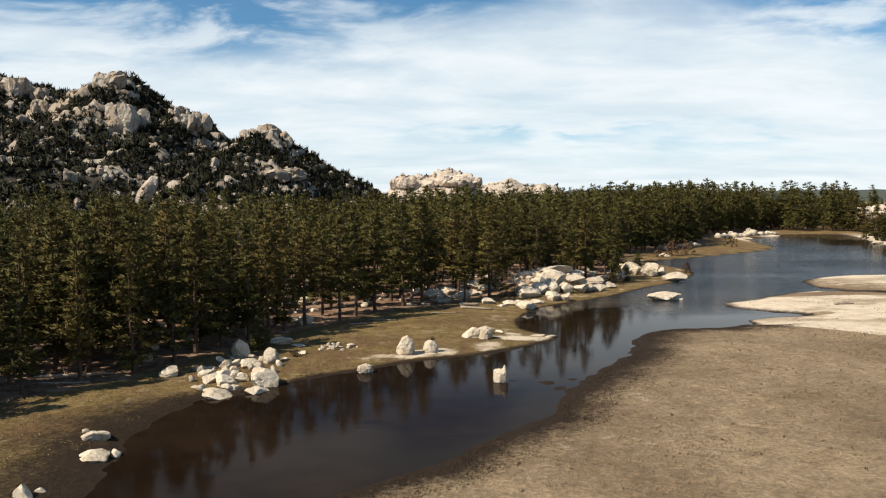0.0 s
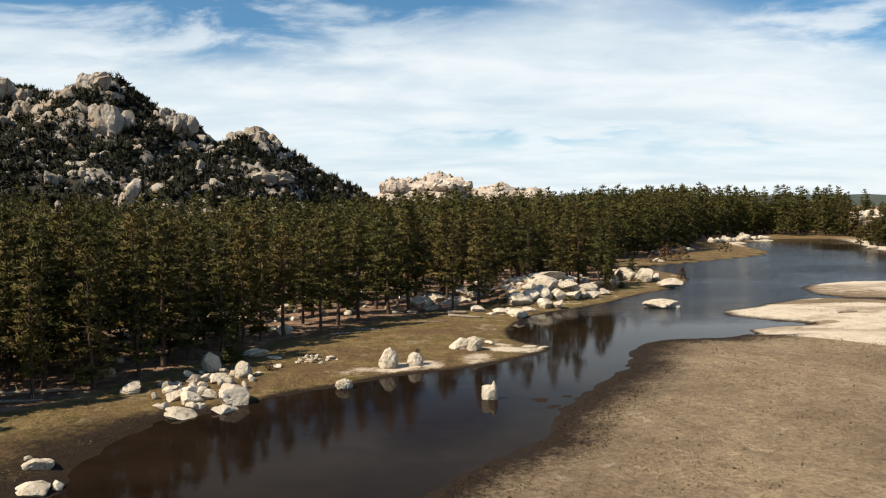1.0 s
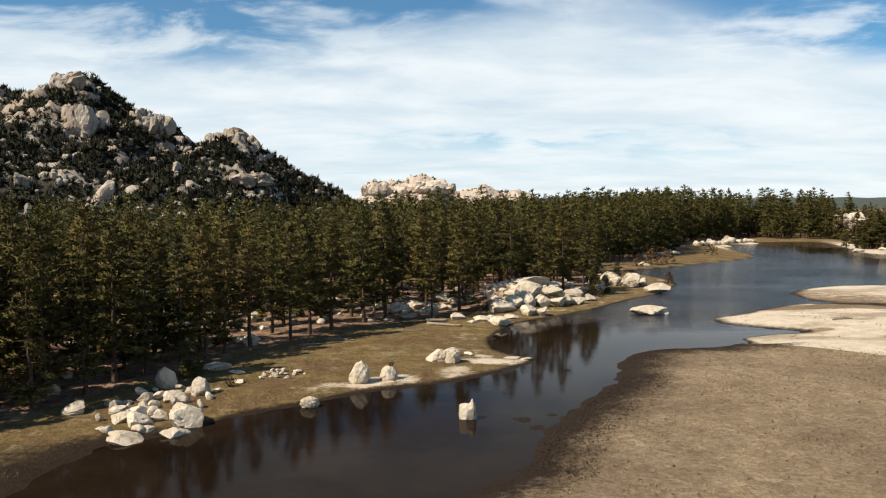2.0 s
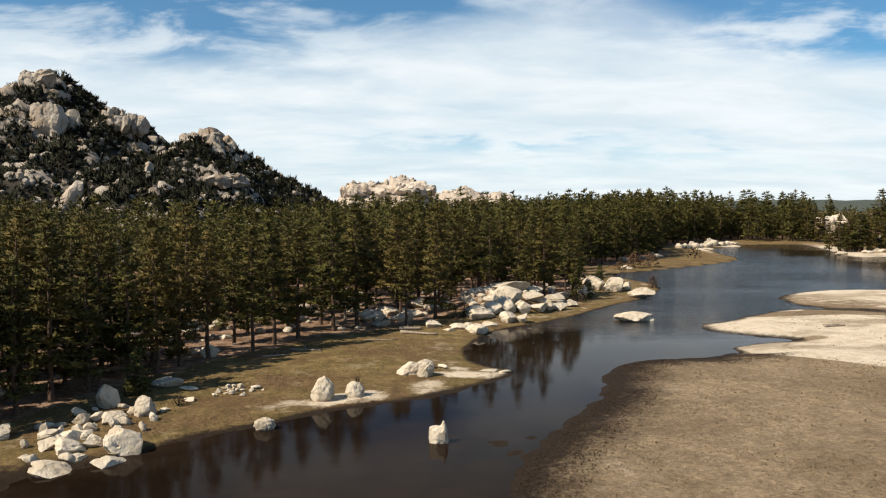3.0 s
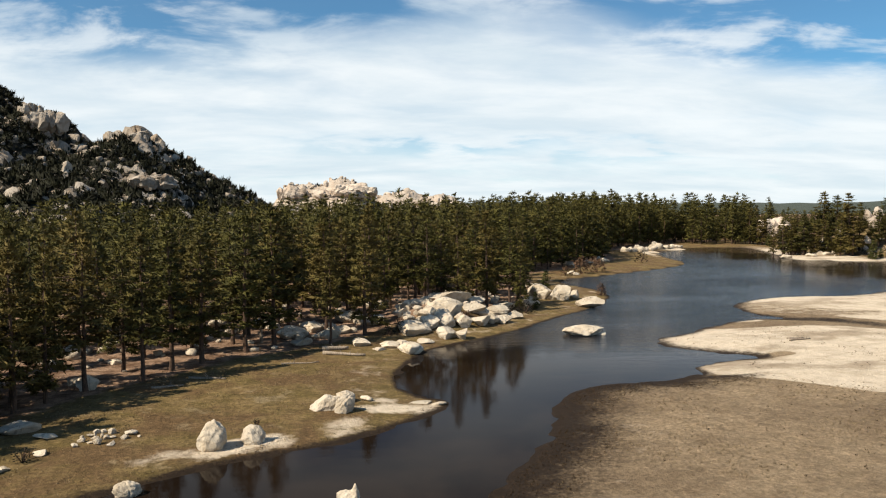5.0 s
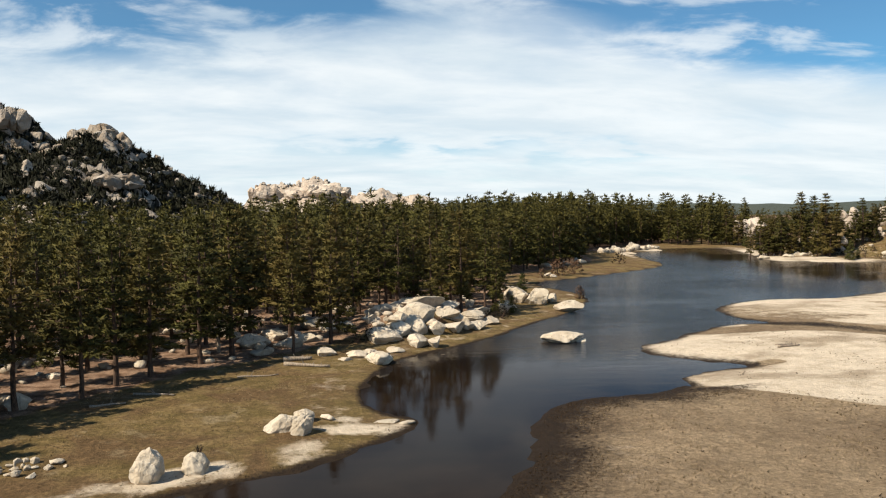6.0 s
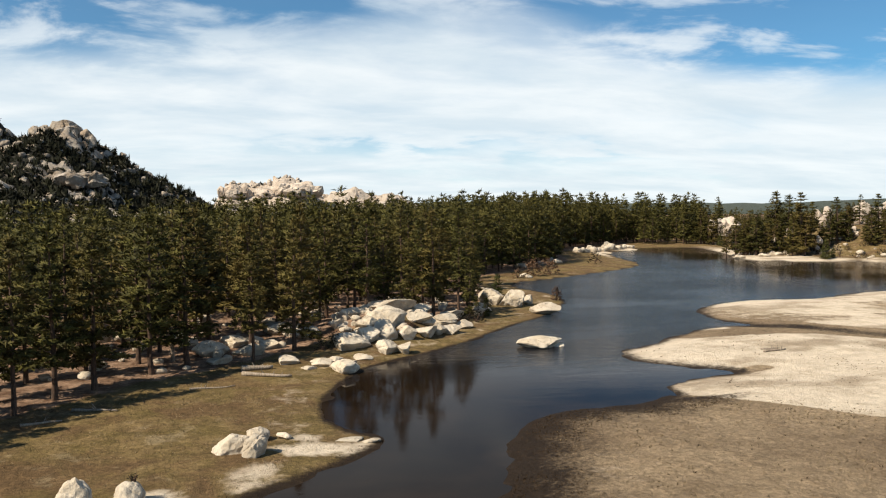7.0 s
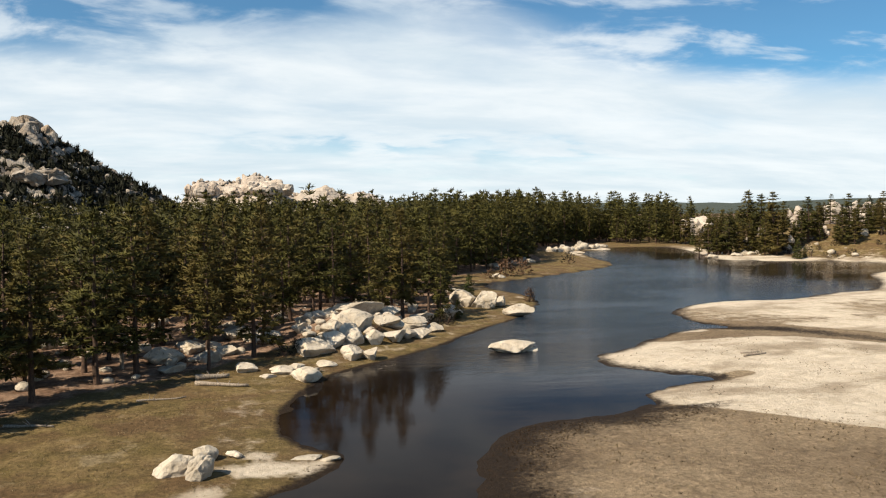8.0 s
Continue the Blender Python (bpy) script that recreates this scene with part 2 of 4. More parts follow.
def part(name, me, parent, label=""):
    ob = new(name, me)
    ob.parent = parent
    if label:
        ob["label"] = label
    return ob


# ---- lake outline ----
SHORE_WEST = [(-16, 36), (-19, 42), (-20.3, 48.6), (-21, 53), (-20.3, 57), (-19, 62), (-16, 63.2), (-13.8, 66), (-11.4, 68.8), (-7.5, 71.5),
              (-4.7, 74), (-0.3, 76.5), (4.3, 78.5), (9.4, 83), (12.8, 87), (12.5, 89), (10.5, 91), (9.2, 94.6), (9.2, 99), (10.7, 105),
              (13, 111), (17, 115.3), (20.8, 118.7), (27.4, 125.6), (34, 134.4), (43, 145), (49.5, 157), (52, 169), (49, 184), (51.5, 193)]
SHORE_NORTH = [(58, 198), (75, 211), (90, 224), (100, 238), (104, 259), (112, 289), (127, 303), (141, 319), (154, 319), (157, 305), (147, 271),
               (137, 248), (143, 238), (154, 234), (166, 226), (170, 214), (155, 199), (142, 191), (130, 175), (118, 163)]
SHORE_EAST = [(108, 160.4), (93, 153.5), (83, 154), (74, 150.7), (67.5, 145.4), (65.4, 142), (64.3, 134), (66, 129.3), (62, 128.8), (57.7, 127),
              (51.6, 122.7), (46.5, 118), (41.9, 115.2), (40.9, 113.2), (41.1, 109.4), (44.7, 106), (48, 102.8), (46.3, 101.9), (43, 100.9), (39.5, 99.2),
              (38.6, 97.5), (38.4, 95.6), (36.3, 94.9), (34, 93.4), (29.6, 93.2), (25.5, 91.7), (22.5, 88), (20, 82), (18.5, 77.3), (14.2, 70),
              (10, 62), (8.2, 56.3), (6.5, 54), (3.6, 51), (0.9, 46.7), (-1, 44.8), (-4.1, 42.4), (-7, 39), (-11, 35)]


def smooth_ring(points, steps=5):
    p = np.array(points, float)
    a, b, c, d = np.roll(p, 1, 0), p, np.roll(p, -1, 0), np.roll(p, -2, 0)
    out = []
    for k in range(steps):
        t = k / steps
        out.append(0.5 * (2 * b + (c - a) * t + (2 * a - 5 * b + 4 * c - d) * t * t + (3 * b - a - 3 * c + d) * t ** 3))
    return np.stack(out, 1).reshape(-1, 2)


LAKE = smooth_ring(SHORE_WEST + SHORE_NORTH + SHORE_EAST)


def lake_distance(x, y):
    """Metres from the lake's edge, minus in the water."""
    x, y = np.asarray(x, float), np.asarray(y, float)
    best, inside = np.full(x.shape, 1e18), np.zeros(x.shape, bool)
    for (ax, ay), (bx, by) in zip(LAKE, np.roll(LAKE, -1, 0)):
        ex, ey = bx - ax, by - ay
        t = np.clip(((x - ax) * ex + (y - ay) * ey) / (ex * ex + ey * ey + 1e-9), 0, 1)
        best = np.minimum(best, (x - ax - t * ex) ** 2 + (y - ay - t * ey) ** 2)
        if ay != by:
            inside ^= ((ay > y) != (by > y)) & (x < ax + (y - ay) * ex / ey)
    return np.where(inside, -1, 1) * np.sqrt(best)


def step(v, a, b):
    t = np.clip((v - a) / (b - a), 0, 1)
    return t * t * (3 - 2 * t)


FOREST_EDGE = [(-60, 20), (-36, 57), (-29, 66), (-24, 76), (-19.5, 88), (-14, 97), (-7, 107), (0, 113), (8, 122), (20, 133), (29, 143),
               (36, 160), (42, 185), (46, 205), (66, 226), (84, 250), (92, 285), (108, 312), (140, 345), (190, 380), (260, 420)]


def forest_depth(x, y):
    """Metres behind the forest's edge, which runs along the west and north of the lake; minus in front of it."""
    x, y = np.asarray(x, float), np.asarray(y, float)
    best, side = np.full(x.shape, 1e18), np.zeros(x.shape)
    for (ax, ay), (bx, by) in zip(FOREST_EDGE[:-1], FOREST_EDGE[1:]):
        ex, ey = bx - ax, by - ay
        t = np.clip(((x - ax) * ex + (y - ay) * ey) / (ex * ex + ey * ey), 0, 1)
        d = (x - ax - t * ex) ** 2 + (y - ay - t * ey) ** 2
        s = np.sign(ex * (y - ay) - ey * (x - ax))
        side = np.where(d < best, s, side)
        best = np.minimum(best, d)
    return side * np.sqrt(best)


def wave(x, y, s, k):
    """A cheap smooth unevenness of about -1 to 1."""
    return (np.sin(x / s + 1.7 * k + np.sin(y / s * 0.8 + k)) + np.sin(y / s * 1.1 - 2.3 * k + np.sin(x / s * 0.7 - k))) * 0.5


def ground_z(x, y, d=None, f=None):
    x, y = np.asarray(x, float), np.asarray(y, float)
    d = lake_distance(x, y) if d is None else d
    f = forest_depth(x, y) if f is None else f
    dn = d + 0.35 * wave(x, y, 0.9, 1.0) + 0.25 * wave(x, y, 0.43, 2.0)
    land = 0.02 + 0.42 * (1 - np.exp(-np.maximum(dn, 0) / 4.0)) + 0.004 * np.minimum(np.maximum(d, 0), 120)
    z = np.where(dn > 0, land, np.maximum(0.09 * dn, -1.5))
    calm = step(d, 1.0, 8.0)
    z = z + calm * (0.07 * wave(x, y, 3.1, 3.0) + 0.12 * wave(x, y, 9.0, 4.0))
    z = z + step(f, 0, 30) * (0.35 + 0.4 * wave(x, y, 14.0, 5.0)) + step(f, 20, 260) * 2.0
    # the low swell under the granite outcrop
    z = z + 2.6 * np.exp(-(((x - 18) / 8) ** 2 + ((y - 131) / 9) ** 2)) * step(d, 3, 12)
    # a low islet
    z = z + 0.95 * np.exp(-(((x - 33.9 + 0.1 * (y - 120)) / 2.4) ** 2 + ((y - 120.2) / 1.7) ** 2) ** 1.3)
    # a muddy shoal by the white boulder
    z = z + 0.34 * np.exp(-((x - 9.0) / 3.6) ** 2 - ((y - 66.0) / 2.8) ** 2) * (0.62 + 0.5 * wave(x, y, 0.55, 3.0)) * step(-d, 0.3, 1.5)
    # the bank on the far eastern shore
    z = z + 9.0 * step(x + 0.35 * y, 238, 305) * step(d, 7, 45) * (1 - step(y, 285, 325))
    return z


def grid_lines(lo, hi, stepsize, far):
    inner = list(np.arange(lo, hi + 1e-6, stepsize))
    gap, a, b = stepsize, [], []
    while (a[-1] if a else lo) > -far:
        gap *= 1.13
        a.append((a[-1] if a else lo) - gap)
    gap = stepsize
    while (b[-1] if b else hi) < far:
        gap *= 1.13
        b.append((b[-1] if b else hi) + gap)
    return np.array(a[::-1] + inner + b)


def build_ground():
    gx, gy = grid_lines(-44, 122, 0.76, 3600), grid_lines(24, 176, 0.76, 3600)
    x, y = np.meshgrid(gx, gy)
    x, y = x.ravel(), y.ravel()
    d, f = lake_distance(x, y), forest_depth(x, y)
    z = ground_z(x, y, d, f)
    nx, ny = len(gx), len(gy)
    i = (np.arange(ny - 1)[:, None] * nx + np.arange(nx - 1)[None]).ravel()
    faces = np.stack([i, i + 1, i + nx + 1, i + nx], 1)
    me = mesh_of("ground", np.stack([x, y, z], 1), faces.tolist(), GROUND, True)
    east = step(x - 0.62 * (y - 90), 17, 22)
    # pale granite sand of the bars, cut by darker channels
    line = 95.5 - 1.05 * np.minimum(np.maximum(x - 38.5, 0), 14) - 0.2 * np.maximum(x - 52.5, 0)
    sand = east * step(x, 33, 39) * step(y - line, -1.2, 1.2) * step(y, 78, 86) * (1 - step(x + 0.2 * y, 190, 260))
    for (ax, ay), (bx, by), w in (((64, 130), (78, 114), 3.2), ((46, 102), (51, 103.2), 1.0), ((53, 123), (66, 122.5), 2.9), ((66, 124), (76, 118), 3.4)):
        ex, ey = bx - ax, by - ay
        t = np.clip(((x - ax) * ex + (y - ay) * ey) / (ex * ex + ey * ey), 0, 1)
        r = np.hypot(x - ax - t * ex, y - ay - t * ey)
        sand = sand * (0.15 + 0.85 * step(r, w * 0.5, w * 1.8))
    spit = np.exp(-(((x - 8.8) / 4.6) ** 2 + ((y - 87.0) / 2.3) ** 2)) + 0.8 * np.exp(-(((x - 2.0 - 0.9 * (y - 80)) / 6.0) ** 2 + ((y - 80.0 - 0.35 * (x - 2)) / 1.5) ** 2))
    north = step(x, 100, 112) * step(y, 225, 245) * step(np.where(y > 280, 14, 5) - d, -2, 3) * step(d, 0.2, 1.0) * (1 - 0.8 * step(x, 134, 142))
    wet_width = np.where(east > 0.5, np.where(y < 94, 5.2 + 3.0 * step(y, 50, 70) + 1.8 * wave(x, y, 6.0, 3.0), np.clip(1.8 + 1.5 * wave(x, y, 3.0, 3.0), 0.7, 4)), 1.5 - 0.7 * step(y, 86, 92) + 10.0 * step(-y, -68, -54))
    wet = 1 - np.clip(d / wet_width, 0, 1) ** 0.9
    wet = wet * np.where((x > 38) & (y > 94), 0.8, 1.0)
    spit = spit + 1.6 * np.exp(-(((x - 33.9) / 2.6) ** 2 + ((y - 120.2) / 1.9) ** 2))
    wet = wet * (1 - 1.0 * np.exp(-(((x - 33.9) / 2.8) ** 2 + ((y - 120.2) / 2.1) ** 2)))
    shore_sand = (1 - east) * step(x, -17, -7) * (1 - step(y, 88, 91)) * (1 - step(d, 2.4, 6.5)) * step(d, 0.3, 0.9)
    strand = (1 - east) * step(y, 87, 92) * (1 - step(d, 4, 9)) * step(d, 0.6, 1.6) * (1 - step(f, -2, 2))
    rim = east * step(d, 2.5, 5.0) * (1 - step(d, 6.5, 12.0)) * step(88 - y, 0, 6) * step(y, 34, 44)
    channel = np.zeros_like(x)
    for (ax, ay), (bx, by), w in (((63, 130), (78, 114), 2.8), ((45.5, 101.8), (48.5, 102.6), 0.8)):
        ex, ey = bx - ax, by - ay
        t = np.clip(((x - ax) * ex + (y - ay) * ey) / (ex * ex + ey * ey), 0, 1)
        channel = np.maximum(channel, 1 - step(np.hypot(x - ax - t * ex, y - ay - t * ey + 1.6 * wave(x, y, 5.0, 2.0) * t), w * 0.2, w * 1.6) - 0.45 * t * (w > 2))
    wet = np.maximum(wet, 0.8 * channel)
    mottle = np.clip(0.5 + 0.55 * wave(x, y, 1.3, 6.0) + 0.35 * wave(x, y, 0.6, 8.0), 0, 1)
    sand = sand * (1 - 0.55 * step(y, 120, 130) * np.clip(0.35 + 0.9 * wave(x, y, 5.0, 4.0) + 0.5 * mottle, 0, 1))
    layers = dict(sand=np.clip(sand + 0.62 * spit * (0.30 + 0.70 * mottle) + 0.8 * north + 0.33 * rim + shore_sand * (0.14 + 0.40 * mottle) + strand * (0.30 + 0.10 * mottle), 0, 1), wet=np.clip(wet, 0, 1), forest=step(f, -3, 3),
                  bank=np.clip(1 - east - 0.4 * step(f, -2, 4) + step(x + 0.35 * y, 238, 252) * step(d, 4, 9), 0, 1))
    for key, v in layers.items():
        me.attributes.new(key, "FLOAT", "POINT").data.foreach_set("value", v.astype(np.float32))
    tagged(new("ground", me), "dry lakeside meadow, sand bars and needle-covered forest floor", "ground", kind="structure")


build_ground()
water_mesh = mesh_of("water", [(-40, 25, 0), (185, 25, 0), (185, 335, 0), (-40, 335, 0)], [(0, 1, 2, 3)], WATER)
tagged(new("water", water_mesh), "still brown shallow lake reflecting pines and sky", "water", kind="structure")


# ---- boulders ----
def boulder_mesh(seed, sub, mat, cuts=7, lump=0.16, name="boulder", power=None, cut=(0.55, 0.92), flat=False):
    """A weathered granite block one metre wide, deep and high, its foot slightly below its origin."""
    rng = random.Random(seed)
    bm = bmesh.new()
    bmesh.ops.create_icosphere(bm, subdivisions=sub, radius=1.0)
    turn = Euler([rng.uniform(-0.45, 0.45), rng.uniform(-0.45, 0.45), rng.uniform(0, 3.14)]).to_matrix()
    back = turn.transposed()
    k = power or rng.uniform(2.3, 4.2)
    planes = []
    for _ in range(cuts):
        v = Vector((rng.uniform(-1, 1), rng.uniform(-1, 1), rng.uniform(-0.5, 1))).normalized()
        planes.append((v, rng.uniform(*cut)))
    joints = []
    for _ in range(2):
        v = Vector((rng.gauss(0, 1), rng.gauss(0, 1), rng.gauss(0, 0.8))).normalized()
        joints.append((v, rng.uniform(-0.45, 0.45)))
    off = Vector((rng.uniform(-50, 50), rng.uniform(-50, 50), rng.uniform(-50, 50)))
    for v in bm.verts:
        d = back @ v.co
        r = (abs(d.x) ** k + abs(d.y) ** k + abs(d.z) ** k) ** (-1 / k)
        p = turn @ (d * r)
        p *= 1 + lump * noise.noise(p * 0.9 + off) + 0.09 * noise.noise(p * 2.3 + off)
        for nrm, o in planes:
            over = p.dot(nrm) - o
            if over > 0:
                p -= nrm * over * 0.97
        n3 = 0.065 * noise.noise(p * 3.2 + off) + 0.018 * noise.noise(p * 9 + off)
        for nrm, o in joints:
            q = (p.dot(nrm) - o + 0.12 * noise.noise(p * 1.7 + off)) / 0.055
            n3 -= 0.10 * math.exp(-q * q)
        p += p.normalized() * n3
        v.co = p
    lo = [min(v.co[k] for v in bm.verts) for k in range(3)]
    hi = [max(v.co[k] for v in bm.verts) for k in range(3)]
    for v in bm.verts:
        c = [(v.co[k] - lo[k]) / (hi[k] - lo[k]) for k in range(3)]
        v.co = (c[0] - 0.5, c[1] - 0.5, c[2] * 1.18 - 0.18)
    for f in bm.faces:
        f.smooth = not flat
    me = bpy.data.meshes.new(name)
    bm.to_mesh(me)
    bm.free()
    me.materials.append(mat)
    if not flat:
        me.set_sharp_from_angle(angle=radians(34))
    return me


ROCKS = [boulder_mesh(10 + k, 4, GRANITE, 9 + k % 5) for k in range(14)]
STONES = [boulder_mesh(30 + k, 3, GRANITE, 10) for k in range(8)]
HILL_ROCKS = [boulder_mesh(50 + k, 3, HILL_GRANITE, 14, 0.2, cut=(0.5, 0.85), flat=True) for k in range(10)]
rock_rng = random.Random(4)


def put_boulder(x, y, w, h, label, group="", z=None, shape=None, turn=None, deep=None, sink=0.0, tilt=0.0):
    pool = ROCKS if w > 1.7 or shape is not None else STONES
    k = rock_rng.randrange(len(pool)) if shape is None else shape
    ob = new("boulder", pool[k])
    z = float(ground_z(x, y)) if z is None else z
    deep = w * rock_rng.uniform(0.75, 1.05) if deep is None else deep
    turn = rock_rng.uniform(-35, 35) if turn is None else turn
    ob.matrix_basis = pose(x, y, z - sink, tilt * rock_rng.uniform(-1, 1), tilt * rock_rng.uniform(-1, 1), turn) @ Matrix.Diagonal((w, deep, h, 1))
    return tagged(ob, label, "boulder", group)


PILE = [(-20.1, 75.9, 1.8, 2.2), (-16.7, 73.7, 1.6, 1.7), (-15.5, 66.2, 3.0, 1.7), (-15.5, 63.7, 2.2, 0.9), (-18.4, 62.5, 3.1, 1.0), (-18.4, 72.1, 2.0, 0.9),
        (-20.3, 71.6, 1.1, 1.0), (-18.6, 65.1, 2.1, 1.1), (-20.2, 66.2, 1.6, 0.9), (-21.5, 68.6, 1.5, 0.7), (-17.6, 66.5, 1.4, 0.9), (-17.8, 64.3, 1.5, 0.7),
        (-19.6, 68.0, 1.6, 0.9), (-17.9, 82.8, 2.8, 0.9), (-17.7, 74.0, 0.7, 0.7), (-17.2, 71.2, 1.0, 0.8), (-21.7, 74.0, 1.1, 0.7), (-20.8, 75.0, 0.6, 0.4),
        (-24.7, 68.6, 1.8, 1.0), (-16.7, 68.6, 1.3, 0.9), (-19.2, 69.8, 1.2, 0.8), (-22.4, 71.0, 0.9, 0.5), (-15.6, 72.4, 1.0, 0.7), (-21.0, 64.6, 1.0, 0.5)]
SCATTER = [(-12.7, 79.8, 0.5, 0.3), (-12.4, 81.9, 0.6, 0.3), (-11.5, 79.2, 0.6, 0.4), (-11.3, 81.6, 0.6, 0.4), (-10.6, 78.8, 0.5, 0.2), (-10.0, 81.3, 0.9, 0.3),
           (-14.4, 77.4, 1.2, 0.3), (-15.5, 81.0, 1.6, 0.3), (-11.3, 80.3, 0.5, 0.3), (-11.9, 80.1, 0.5, 0.3)]
OUTCROP = [(12.5, 120.8, 0.5, 4.6, 2.2), (15.0, 126.4, 1.9, 3.4, 1.9), (14.6, 123.1, 1.0, 3.0, 2.0), (16.9, 124.7, 1.0, 2.8, 2.6), (17.2, 128.6, 1.9, 5.4, 2.8),
           (18.6, 134.0, 3.0, 6.4, 1.9), (13.3, 132.0, 1.9, 4.6, 2.2), (21.4, 131.4, 2.0, 4.4, 1.4), (25.2, 133.8, 1.3, 3.8, 1.4), (22.0, 126.6, 1.0, 3.0, 1.3),
           (25.4, 129.6, 0.7, 3.2, 1.2), (16.5, 118.5, 0.5, 2.8, 1.7), (18.3, 118.4, 0.5, 2.0, 1.4), (22.6, 137.0, 2.2, 3.6, 1.5), (27.6, 133.4, 0.6, 2.6, 1.3)]
OUTCROP_BACK = [(19.4, 125.0, 1.0, 2.4, 1.7), (27.2, 138.1, 1.2, 3.4, 1.4), (20.3, 137.0, 3.0, 3.4, 1.3), (12.0, 128.0, 1.6, 2.6, 1.5), (23.6, 128.4, 1.0, 2.4, 1.3), (15.6, 134.5, 2.8, 3.2, 1.4)]
BY_THE_LOGS = [(5.9, 113.6, 2.1, 1.2), (11.3, 110.6, 2.9, 1.5), (9.3, 113.1, 2.2, 1.0), (10.6, 114.6, 1.8, 0.8), (13.6, 116.0, 1.9, 0.7), (-2.3, 120.0, 3.6, 2.1),
               (-0.7, 114.8, 2.2, 1.0), (0.1, 124.0, 2.9, 1.7), (2.2, 118.8, 2.3, 1.6), (3.6, 122.0, 2.3, 1.4), (4.6, 131.0, 4.2, 1.9), (2.8, 139.5, 1.7, 0.9),
               (8.0, 126.3, 2.6, 1.8), (-5.1, 125.1, 1.9, 1.1), (1.9, 126.2, 1.9, 1.1), (12.0, 113.0, 1.6, 0.7), (8.0, 111.6, 1.4, 0.5), (6.4, 128.0, 2.2, 1.2)]
POINT = [(37.5, 154.9, 4.0, 2.6), (39.8, 153.2, 3.9, 2.6), (42.8, 155.0, 1.8, 1.6), (42.7, 145.8, 4.7, 1.7), (37.0, 158.6, 3.2, 2.4), (41.5, 158.4, 3.0, 1.9), (39.4, 174.9, 2.6, 0.9), (32.5, 143.3, 3.1, 1.9)]
FAR_SHORE = [(104.5, 291, 4.4, 2.4), (108, 293.5, 5.2, 3.2), (110.5, 297, 3.4, 2.0), (117, 303, 4.0, 2.6), (120, 306, 5.5, 3.9), (123.5, 307.5, 5.0, 2.4), (127, 311, 4.4, 1.8), (131, 317, 4.5, 1.5), (134, 321, 5.0, 1.6), (113, 297, 3.9, 2.0), (76.5, 240, 5.1, 2.2), (70, 232, 3.6, 1.5),
             (56.9, 202, 3.0, 1.2), (63, 227, 3.5, 2.0), (102, 291, 4.3, 2.4), (139.5, 251, 3.7, 1.7), (149, 253, 3.8, 1.5), (156, 257, 5.0, 1.9)]
for x, y, w, h in PILE:
    put_boulder(x, y, w, h * 0.9, "pale grey granite boulder in a pile at the water's edge", "boulders in the shore pile", shape=rock_rng.randrange(14) if w > 1.3 else None, sink=0.3 if y < 65 else 0.12, tilt=14)
for k in range(26):
    x, y = -18.6 + rock_rng.gauss(0, 1.7), 68.5 + rock_rng.gauss(0, 3.2)
    if float(lake_distance(x, y)) > 0.4:
        put_boulder(x, y, rock_rng.uniform(0.5, 1.1), rock_rng.uniform(0.3, 0.7), "small pale granite block wedged in the shore pile", "boulders in the shore pile", sink=0.05, tilt=18)
for k in range(14):
    SCATTER.append((-11.5 + rock_rng.gauss(0, 0.9), 80.3 + rock_rng.gauss(0, 0.8), rock_rng.uniform(0.25, 0.6), rock_rng.uniform(0.12, 0.3)))
for x, y, w, h in SCATTER:
    put_boulder(x, y, w, h, "small broken white granite stone lying in grass", "broken stones on the bank")


def single_boulder(seed, x, y, z, w, deep, h, turn, taper, label, horn=0.0, power=2.4, shift=0.0):
    """A boulder of its own shape: narrower towards the top, with a horn on one shoulder if asked for."""
    me = boulder_mesh(seed, 5, GRANITE, 5, 0.12, power=power, cut=(0.78, 0.98))
    for v in me.vertices:
        p = v.co
        k = 1 - taper * max(p.z, 0) ** 1.3
        lift = horn * math.exp(-((p.x - 0.30) / 0.13) ** 2) * max(p.z, 0) ** 2
        v.co = (p.x * k + shift * max(p.z, 0), p.y * k, p.z + lift)
    ob = new("boulder", me)
    ob.matrix_basis = pose(x, y, z, 0, 0, turn) @ Matrix.Diagonal((w, deep, h, 1))
    return tagged(ob, label, "boulder")


single_boulder(201, -4.0, 77.9, 0.15, 2.1, 1.7, 2.0, 8, 0.32, "tall rounded pale granite boulder standing on the shore", shift=0.12)
capped = single_boulder(202, -1.3, 78.9, 0.15, 1.8, 1.4, 1.35, -6, 0.35, "rounded pale granite boulder with dark lichen on its top", shift=-0.1)
single_boulder(203, -7.2, 70.6, -0.1, 1.6, 1.2, 0.95, 4, 0.10, "low rounded tan boulder standing in shallow water")
single_boulder(204, 5.1, 66.7, -0.15, 1.35, 1.0, 1.3, 0, 0.05, "upright white boulder standing alone in the brown water", horn=0.33, power=3.6)
for x, y, w, h in [(-22.8, 50.7, 2.1, 0.8), (-21.2, 47.1, 2.1, 0.75), (-20.3, 47.9, 1.0, 0.5), (-24.2, 52.0, 0.6, 0.4), (-21.9, 40.7, 1.2, 1.0), (-21.5, 41.5, 0.6, 0.3)]:
    put_boulder(x, y, w, h, "low pale stone sunk in wet mud by the lake", "stones in the mud", sink=0.3 * h)
single_boulder(211, 3.0, 86.4, 0.2, 2.5, 1.8, 1.35, 10, 0.22, "pale rounded granite boulder on the sandy spit", shift=0.22, power=3.4)
single_boulder(218, 4.6, 85.4, 0.2, 1.7, 1.5, 1.5, 0, 0.05, "blocky white granite boulder on the sandy spit", power=3.8)
